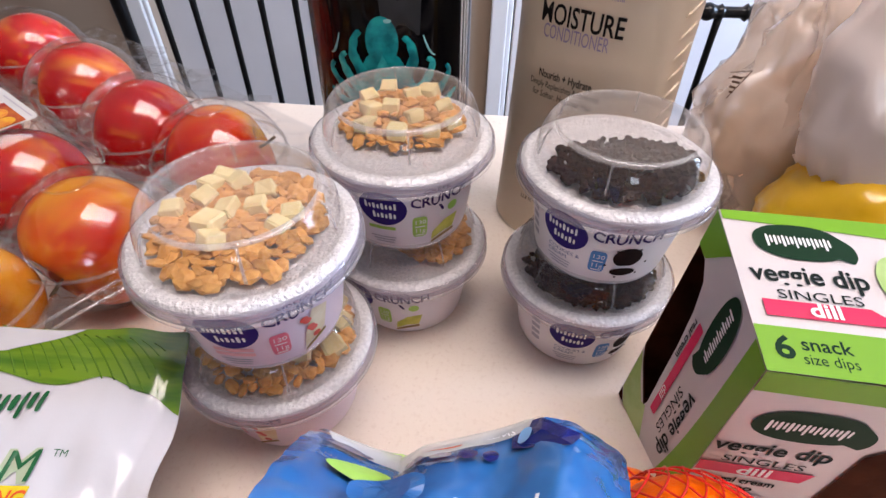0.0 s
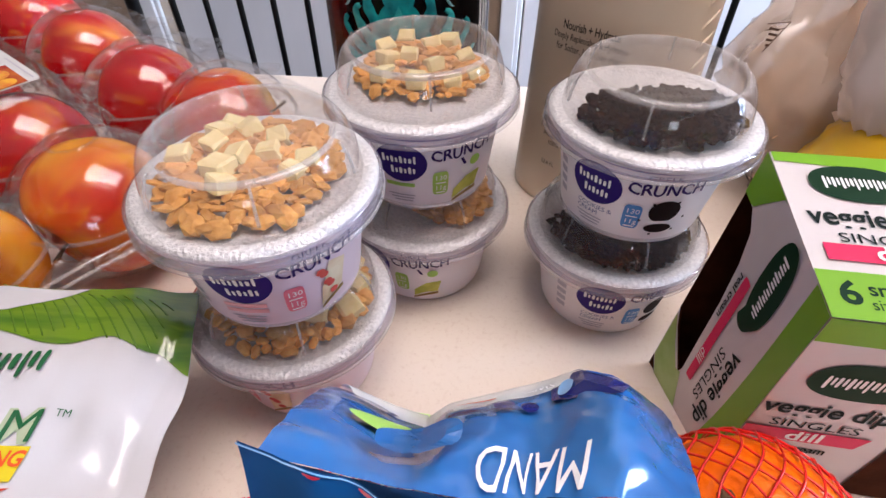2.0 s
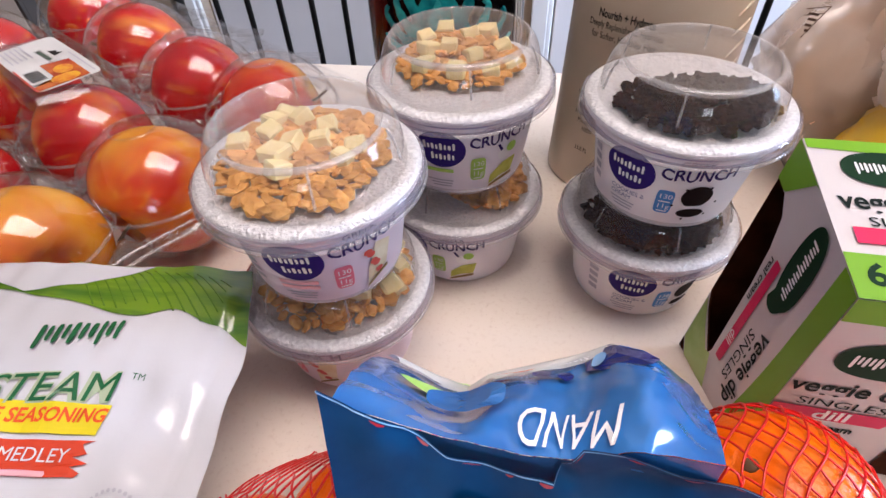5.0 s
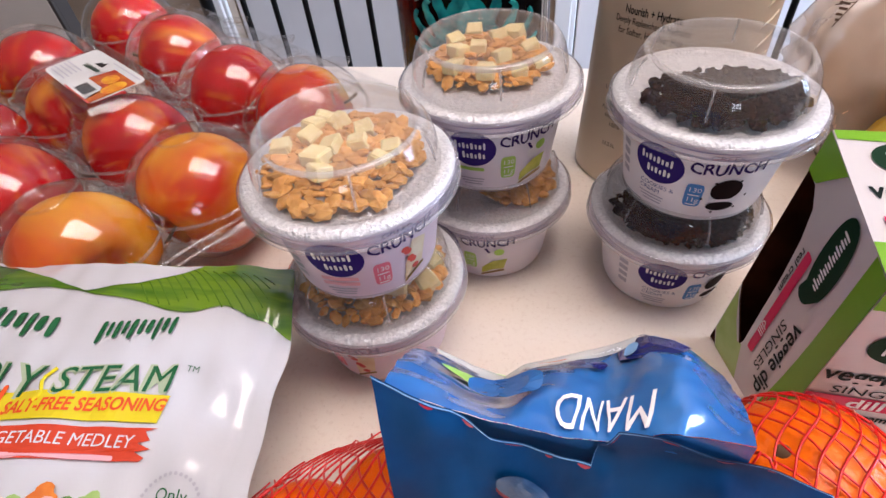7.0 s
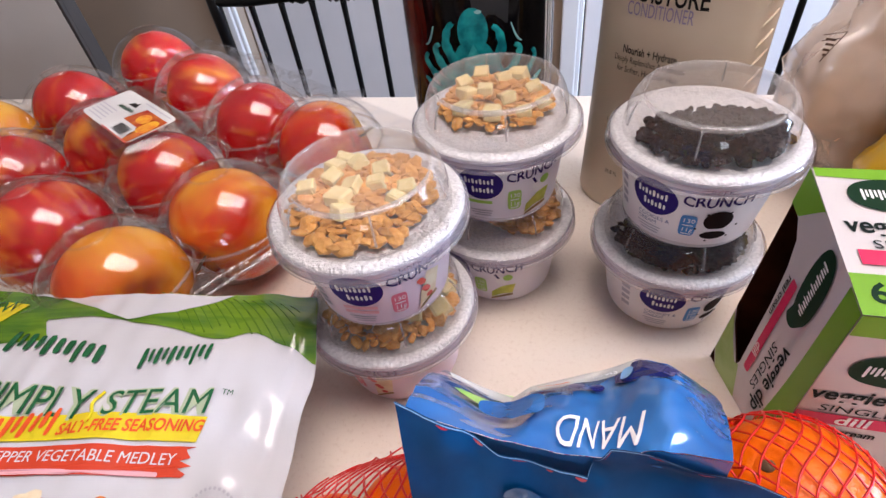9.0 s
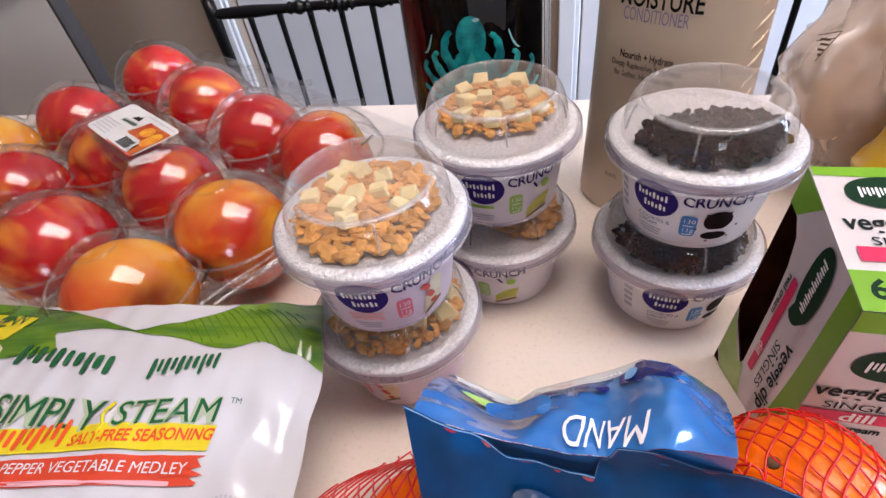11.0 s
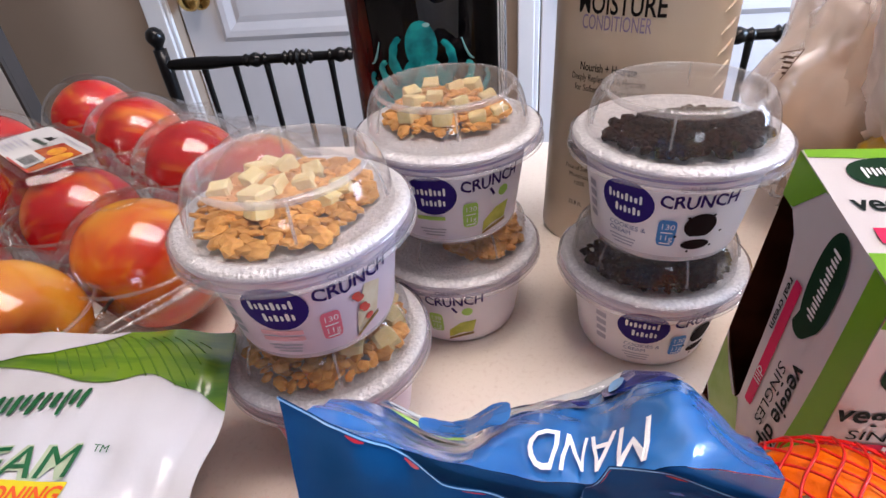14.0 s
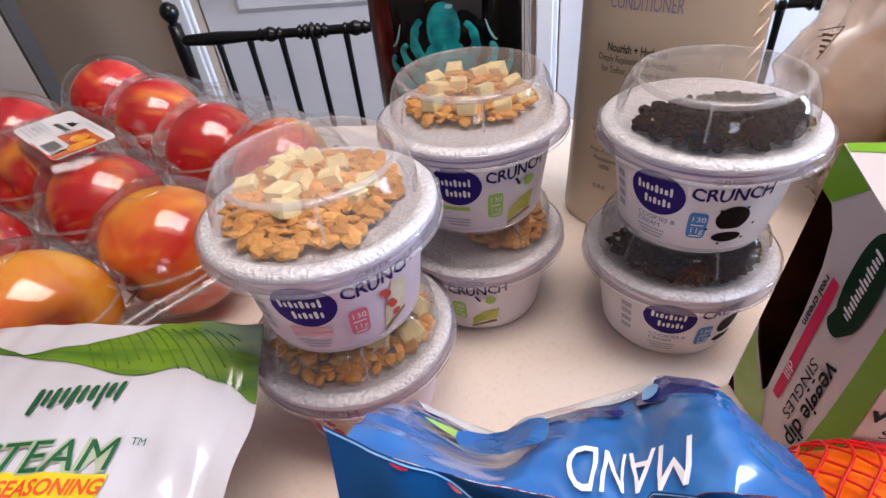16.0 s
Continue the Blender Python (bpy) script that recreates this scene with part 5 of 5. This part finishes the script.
back = part("header_panel", grid_bm(lambda u, v: tuple(header_back(u, v)), 70, 30), M_BLUE, bag, "glossy sky blue printed film", True)
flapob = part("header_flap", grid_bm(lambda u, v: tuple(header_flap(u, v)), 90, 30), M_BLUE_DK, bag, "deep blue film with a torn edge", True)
part("header_inner", grid_bm(lambda u, v: tuple(header_back(u, 1.0) + Vector((0, -0.0002 - 0.004 * v, -0.050 * v))), 50, 6), M_BLUE, bag, smooth=True)
part("header_rear", grid_bm(lambda u, v: tuple(header_rear(u, v)), 50, 12), M_BLUE, bag, smooth=True)


def on_back(h):
    def fn(u, v):
        p = header_back(u, v)
        n = (header_back(min(u + 0.01, 1.0), v) - p).cross(header_back(u, min(v + 0.01, 1.0)) - p).normalized()
        return tuple(p + n * (h if n.z > 0 else -h))
    return fn


part("lettering", lettering("MAND", 0.0175, lambda u, v: on_back(0.0012)(0.366 + 12.6 * (0.0285 - u), 0.84 + v / 0.053), "LEFT", 1.0, 0.0, 0, 0.0245), M_WHITE_INK, back)
part("clear_window", grid_bm(lambda u, v: on_back(0.0009 + 0.0015 * math.sin(math.pi * v))(0.03 + 0.25 * u + 0.05 * v, 0.01 + (0.10 + 0.30 * u) * v), 30, 8), M_WINDOW, back, "clear crumpled film window", True)
part("clear_window", grid_bm(lambda u, v: on_back(0.0009 + 0.0015 * math.sin(math.pi * v))(0.30 + 0.36 * u - 0.04 * v, 0.01 + (0.36 - 0.22 * u) * v), 30, 8), M_WINDOW, back, "clear crumpled film window", True)
part("navy_print", blot([(0.56, 0.05), (0.66, 0.04), (0.78, 0.22), (0.76, 0.40), (0.58, 0.32)], on_back(0.0014)), M_NAVY, back)
part("dot_print", blot(oval(0.62, 0.22, 0.025, 0.08), on_back(0.0018)), M_BLUE_LT, back)
part("navy_print", blot(oval(0.12, 0.20, 0.06, 0.05), on_back(0.0014)), M_NAVY, back)
for k in range(4):
    part("navy_print", blot(oval(0.32 + 0.065 * k, 0.36 + 0.01 * k, 0.026, 0.05), on_back(0.0016)), M_NAVY, back)
part("fruit_print", blot(oval(0.36, 0.24, 0.07, 0.03), on_back(0.0016)), M_POUCH_ORG, back)
part("leaf_print", blot(oval(0.17, 0.47, 0.075, 0.10, 20, 1.6), on_back(0.0016)), M_GREEN_INK, back)
part("leaf_print", blot(oval(0.24, 0.10, 0.050, 0.06, 20, 1.6), on_back(0.0016)), M_GREEN_INK, back)
part("lettering", lettering("SWEET JUICY", 0.085, lambda u, v: on_back(0.0018)(0.58 - u * 0.5, 0.16 + v * 0.9), "LEFT", 0.9), M_WHITE_INK, back)
part("lettering", lettering("TM", 0.030, lambda u, v: on_back(0.0016)(0.115 - u, 0.40 + v), "LEFT", 0.7), M_NAVY, back)
part("torn_edge", grid_bm(lambda u, v: tuple(header_flap(u, 0.0045 * v) + Vector((0, -0.0005, 0.0003))), 90, 1), M_BLUE_LT, flapob)
for k in range(9):
    u0 = 0.10 + 0.095 * k
    part("red_mark", grid_bm(lambda u, v: tuple(header_flap(min(1, u0 + (0.030 + 0.012 * math.sin(k * 3.7)) * u), 0.004 + (0.008 + 0.005 * math.sin(k * 2.1)) * v * math.sin(math.pi * (0.1 + 0.8 * u))) + Vector((0, -0.0009, 0.0005))), 8, 1), M_TORN_RED, flapob)
part("red_mark", blot(oval(0.33, 0.175, 0.066, 0.052), lambda u, v: tuple(header_flap(u, v) + Vector((0, -0.0008, 0.0004)))), M_TORN_RED, flapob)
part("grip_hole", blot(oval(0.33, 0.150, 0.066, 0.048), lambda u, v: tuple(header_flap(u, v) + Vector((0, -0.0014, 0.0008)))), M_GRIP, flapob)
part("grip_tab", blot(oval(0.27, 0.72, 0.10, 0.09, 24, 3), lambda u, v: tuple(header_back(u, v) + Vector((0, 0.001, 0.006 - 0.03 * (v - 0.72))))), M_BLUE, back)

# ---- conditioner bottle ----
M_CREAM = material("cream_bottle_plastic", (0.66, 0.54, 0.41), 0.34, second=(0.61, 0.495, 0.37), scale=12, sub=0.08, coat=0.1)
M_LILAC_TXT = material("lilac_lettering", (0.30, 0.24, 0.40), 0.4)
M_CAP = material("cream_cap_plastic", (0.66, 0.60, 0.52), 0.35)
cond = thing("conditioner_bottle", "tall cream moisture conditioner bottle with ribbed side", "bottle", pose(0.1000, 0.3290, 0, 0, 0, -38))
CRX, CRY = 0.0523, 0.0332


def bottle_r(z):
    if z < 0.006:
        return 1.03 + 0.045 * (z / 0.006) ** 0.5
    if z < 0.195:
        return 0.99 + 0.085 * max(0.0, 1 - (z - 0.006) / 0.135) ** 1.3
    k = (z - 0.195) / 0.045
    return 0.99 - 0.62 * k * k


def on_bottle(u, z, h=0.0):
    """u metres round from the middle of the front."""
    a = -math.pi / 2 + u / 0.046
    c, s = math.cos(a), math.sin(a)
    e = 2 / 2.5
    k = bottle_r(z)
    return ((CRX * k + h) * math.copysign(abs(c) ** e, c), (CRY * k + h) * math.copysign(abs(s) ** e, s), z)


bm = bmesh.new()
zs = [0.0, 0.002, 0.006, 0.03, 0.06, 0.09, 0.12, 0.15, 0.18, 0.195, 0.205, 0.215, 0.225, 0.233, 0.24]
rings = [[bm.verts.new(on_bottle(0.046 * 2 * math.pi * i / 72, z)) for i in range(72)] for z in zs]
for a, b in zip(rings, rings[1:]):
    for i in range(72):
        bm.faces.new((a[i], a[(i + 1) % 72], b[(i + 1) % 72], b[i]))
bm.faces.new(rings[0][::-1])
bm.faces.new(rings[-1])
shell = part("body", bm, M_CREAM, cond, "cream plastic bottle body", True)
part("cap", lathe([(0.0, 0.2405), (0.017, 0.2405), (0.017, 0.262), (0.0155, 0.264), (0.0, 0.264)], 32), M_CAP, cond, smooth=False)
for k in range(11):
    z = 0.080 + 0.0114 * k
    part("rib", tube_bm([on_bottle(0.046 * (1.22 + 0.34 * j / 8), z + 0.0065 * (j / 8) ** 0.8, 0.0003) for j in range(9)], [0.0003 + 0.0007 * math.sin(math.pi * (j + 0.5) / 9.5) for j in range(9)], 8), M_CREAM, shell, smooth=True)


def on_face(u, z, h=0.0):
    """u metres across the flat front."""
    k = bottle_r(z)
    return (u, -(CRY * k + h) * (1 - min(0.999, abs(u / (CRX * k))) ** 2.5) ** 0.4, z)


bt = lambda u0, z0, h=0.0005: (lambda u, v: on_face(u0 + u, z0 + v, h))
for txt, size, u0, z0, wid, m, bold in (("Professional Salon Formula", 0.0062, 0.001, 0.1705, 0.050, M_LILAC_TXT, 0), ("MOISTURE", 0.0175, 0.001, 0.1535, 0.0575, M_INK, 0.00025), ("CONDITIONER", 0.0125, -0.001, 0.1425, 0.047, M_LILAC_TXT, 0.0),
                                        ("Nourish + Hydrate", 0.0076, -0.003, 0.1150, 0.041, M_INK, 0.0001), ("Deeply Replenishes & Hydrates", 0.0062, -0.003, 0.1080, 0.054, M_INK, 0), ("for Softer, Healthier Hair", 0.0062, -0.003, 0.1010, 0.048, M_INK, 0),
                                        ("Ultra-Luxurious", 0.0050, -0.016, 0.0580, 0.026, M_INK, 0), ("Safe for Color", 0.0050, -0.016, 0.0520, 0.022, M_INK, 0), ("Free of Sulfates", 0.0050, -0.016, 0.0420, 0.026, M_INK, 0),
                                        ("Phosphates", 0.0050, -0.016, 0.0360, 0.019, M_INK, 0), ("100%", 0.0050, -0.016, 0.0300, 0.009, M_INK, 0), ("33.8 FL", 0.0050, -0.018, 0.0130, 0.012, M_INK, 0)):
    part("lettering", lettering(txt, size * 0.91, bt(u0 * 0.91 - 0.001, z0 * 0.91 + 0.0238), "CENTER", 1, bold, 0, wid * 0.87), m, shell)

# ---- black scent booster bottle ----
M_JAR = material("gloss_black_plastic", (0.002, 0.002, 0.003), 0.10, coat=0.0, scale=20, spec=0.14)
M_JAR_RED = material("maroon_print", (0.055, 0.003, 0.002), 0.2, second=(0.008, 0.001, 0.001), scale=60, spec=0.15, stretch=(2.5, 2.5, 0.6))
M_TEAL = material("teal_print", (0.010, 0.36, 0.38), 0.2, second=(0.003, 0.14, 0.17), scale=110, spec=0.2)
M_TEAL_MID = material("bright_teal_print", (0.05, 0.56, 0.56), 0.2, second=(0.012, 0.25, 0.28), scale=150, spec=0.2)
M_TEAL_LT = material("pale_teal_print", (0.25, 0.55, 0.58), 0.2, spec=0.2)
M_GREY_JAR = material("smoky_grey_print", (0.03, 0.032, 0.036), 0.2, spec=0.15)
jar = thing("scent_booster_bottle", "glossy black laundry scent bottle with teal splash", "bottle", pose(-0.0305, 0.364, 0))
JR = 0.0535


def jar_r(z):
    return (JR * (0.93 + 0.07 * (z / 0.005) ** 0.5) if z < 0.005 else JR * (1.0 - 0.02 * math.sin(z * 9)) if z < 0.205 else JR * (1 - 0.5 * ((z - 0.205) / 0.035) ** 2) * 0.981)


def on_jar(u, z, h=0.0):
    a = -math.pi / 2 + u / JR
    r = jar_r(z) + h
    return (r * math.cos(a), r * math.sin(a), z)


jb = part("body", lathe([(0.0, 0.0)] + [(jar_r(z), z) for z in (0.0, 0.002, 0.005, 0.03, 0.06, 0.09, 0.12, 0.15, 0.18, 0.205, 0.215, 0.225, 0.235, 0.24)] + [(0.0, 0.24)], 72), M_JAR, jar, "glossy black plastic body", True)
part("cap", lathe([(0.0, 0.2405), (0.036, 0.2405), (0.036, 0.275), (0.033, 0.279), (0.0, 0.279)], 48), M_JAR, jar, smooth=False)
jt = lambda u0, z0, h=0.0004: (lambda u, v: on_jar(u0 + u, z0 + v, h))
part("lettering", lettering("IN-WASH SCENT BOOSTER", 0.0066, jt(0.0, 0.1900), "CENTER", 1, 0, 0, 0.075), M_TEAL_LT, jb)
part("lettering", lettering("REHAUSSEUR DE PARFUM POUR LESSIVE", 0.0062, jt(0.0, 0.1820), "CENTER", 1, 0, 0, 0.105), M_TEAL_LT, jb)
part("maroon_print", blot([(-0.062, 0.060), (-0.040, 0.100), (-0.034, 0.150), (-0.038, 0.205), (-0.062, 0.205)], jt(0, 0, 0.0003)), M_JAR_RED, jb)
part("grey_print", blot([(0.0, 0.150), (0.022, 0.150), (0.024, 0.178), (-0.002, 0.178)], jt(0, 0, 0.0003)), M_GREY_JAR, jb)
# teal splash of lobes


def lobe(path, width, mat, h):
    """A tapering printed ribbon along a smooth path of (u, z) points round the bottle."""
    def at(f):
        f = min(max(f, 0.0), 1.0) * (len(path) - 1)
        k = min(int(f), len(path) - 2)
        p = [Vector(path[min(max(k + d, 0), len(path) - 1)]) for d in (-1, 0, 1, 2)]
        g = f - k
        return 0.5 * ((2 * p[1]) + (p[2] - p[0]) * g + (2 * p[0] - 5 * p[1] + 4 * p[2] - p[3]) * g * g + (3 * p[1] - p[0] - 3 * p[2] + p[3]) * g ** 3)
    def fn(u, v):
        q, d = at(u), at(u + 0.02) - at(u - 0.02)
        d = d.normalized()
        w = width * (1 - 0.75 * u) * (1 + 0.12 * math.sin(u * 30)) * (v - 0.5)
        return on_jar(q.x - d.y * w, q.y + d.x * w, h + 0.0006 * math.sin(math.pi * v))
    return part("splash", grid_bm(fn, 28, 4), mat, jb, smooth=True)


part("splash", blot(oval(-0.001, 0.1475, 0.0098, 0.0145), jt(0, 0, 0.0005)), M_TEAL, jb)
part("splash", blot([(-0.026, 0.106), (0.024, 0.106), (0.018, 0.122), (0.009, 0.138), (-0.001, 0.146), (-0.011, 0.138), (-0.020, 0.122)], jt(0, 0, 0.0008)), M_TEAL, jb)
for sx in (-1, 1):
    for k, (path, wid) in enumerate((([(0.006, 0.124), (0.013, 0.129), (0.0185, 0.139), (0.0165, 0.149), (0.0125, 0.153)], 0.010),
                                     ([(0.008, 0.116), (0.020, 0.120), (0.027, 0.129), (0.029, 0.136), (0.025, 0.139)], 0.009),
                                     ([(0.010, 0.110), (0.024, 0.112), (0.034, 0.119), (0.040, 0.127), (0.037, 0.132)], 0.009),
                                     ([(0.010, 0.102), (0.026, 0.104), (0.038, 0.110), (0.044, 0.114)], 0.009),
                                     ([(0.008, 0.094), (0.024, 0.092), (0.036, 0.096), (0.044, 0.103)], 0.009))):
        lobe([(-0.001 + sx * x + 0.002 * k, z - (0.003 if sx > 0 else 0)) for x, z in path], wid, (M_TEAL, M_TEAL_MID)[k % 2], 0.0006 + 0.0002 * k)
    part("glint_print", tube_bm([on_jar(-0.002 + sx * (0.026 + 0.008 * j / 6), 0.137 + 0.013 * (1 - j / 6) ** 2, 0.0008) for j in range(7)], [0.0002 + 0.0006 * math.sin(math.pi * (j + 0.3) / 6.6) for j in range(7)], 6), M_TEAL_LT, jb, smooth=True)
part("splash_light", blot([(-0.008, 0.112), (0.006, 0.112), (0.005, 0.128), (-0.001, 0.140), (-0.007, 0.128)], jt(0, 0, 0.0016)), M_TEAL_MID, jb)
part("splash_light", blot(oval(0.003, 0.1595, 0.0022, 0.0012), jt(0, 0, 0.0012)), M_TEAL_LT, jb)
for k in range(3):
    part("label_stripe", tube_bm([on_jar(0.056 + 0.004 * k, 0.090 + 0.012 * j, 0.0005) for j in range(8)], 0.0007, 6), M_WHITE_INK, jb, smooth=True)

# ---- clear produce bag with a snack bag beside it ----
M_CRINKLE = clear("crinkled_clear_film", tint=(0.97, 0.92, 0.88), haze=0.32, haze_colour=(0.88, 0.78, 0.70), rough=0.05, bump=0.9, bump_scale=26, gloss=0.7, floor=0.04)
M_SNACK_W = material("white_snack_film", (0.84, 0.75, 0.72), 0.3, second=(0.78, 0.67, 0.63), scale=12, coat=0.3, bump=0.3, bump_scale=20)
M_SNACK_Y = material("golden_yellow_film", (0.72, 0.43, 0.012), 0.3, second=(0.62, 0.34, 0.008), scale=14, coat=0.3, bump=0.3, bump_scale=20)
M_PAPER = material("tan_paper", (0.78, 0.58, 0.43), 0.6, second=(0.62, 0.42, 0.28), scale=30)


M_STAMP = material("brown_stamp_ink", (0.06, 0.035, 0.025), 0.6, spec=0.1)


def crumpled(cx, cy, cz, rx, ry, rz, seed, fold, squash=0.0, n=56):
    bm = bmesh.new()
    bmesh.ops.create_uvsphere(bm, u_segments=n * 2, v_segments=n, radius=1)
    o = Vector((seed, seed * 2.3, 0))
    for v in bm.verts:
        d = v.co.normalized()
        w = 1 + fold * noise.noise(d * 1.6 + o) + fold * 0.55 * abs(noise.noise(d * 3.4 + o)) + fold * 0.25 * abs(noise.noise(d * 8 + o)) + fold * 0.30 * (1 - abs(noise.noise(d * 4.5 + o * 1.3))) ** 6
        v.co = Vector((cx + d.x * rx * w, cy + d.y * ry * w, max(0.0012, cz + d.z * rz * w)))
    return bm


sack = thing("produce_bag", "crinkled clear plastic bag standing on the table", "plastic bag")
sack_film = part("film", crumpled(0.322, 0.352, 0.10, 0.104, 0.060, 0.140, 3.0, 0.34), M_CRINKLE, sack, "crinkled clear film", True)
part("inner_fold", crumpled(0.280, 0.350, 0.075, 0.075, 0.050, 0.085, 5.0, 0.40, n=36), M_CRINKLE, sack, smooth=True)
part("paper_sleeve", crumpled(0.300, 0.345, 0.060, 0.080, 0.045, 0.075, 4.0, 0.25, n=28), M_PAPER, sack, "tan paper inside the bag", True)
stamp_at, stamp_right, stamp_down = Vector((0.1925, 0.3235, 0.1185)), Vector((0.98, -0.10, 0.05)), Vector((-0.10, -0.35, -0.93))
on_stamp = lambda u, v: tuple(stamp_at + stamp_right * u + stamp_down * v)
for k in range(4):
    part("printed_mark", blot(bar(-0.0030 - 0.0006 * k + 0.0006 * (k % 2), -0.0045 + 0.0030 * k, 0.0062 - 0.0012 * k, 0.0014, 0.2), on_stamp), M_STAMP, sack_film)
for a, b in (((-0.008, -0.0075), (0.005, -0.0085)), ((0.005, -0.0085), (-0.006, 0.0085)), ((-0.008, -0.0040), (0.003, -0.0048))):
    part("printed_line", tube_bm([on_stamp(a[0] + (b[0] - a[0]) * j / 4, a[1] + (b[1] - a[1]) * j / 4) for j in range(5)], 0.00028, 5), M_STAMP, sack_film)
snack = thing("snack_bag", "white and yellow snack bag beside clear plastic", "food bag")
part("film", crumpled(0.312, 0.278, 0.125, 0.092, 0.055, 0.128, 7.0, 0.20, n=64), M_SNACK_W, snack, smooth=True)
part("yellow_base", crumpled(0.290, 0.256, 0.052, 0.086, 0.060, 0.062, 9.0, 0.10, n=48), M_SNACK_Y, snack, "golden yellow lower part", True)
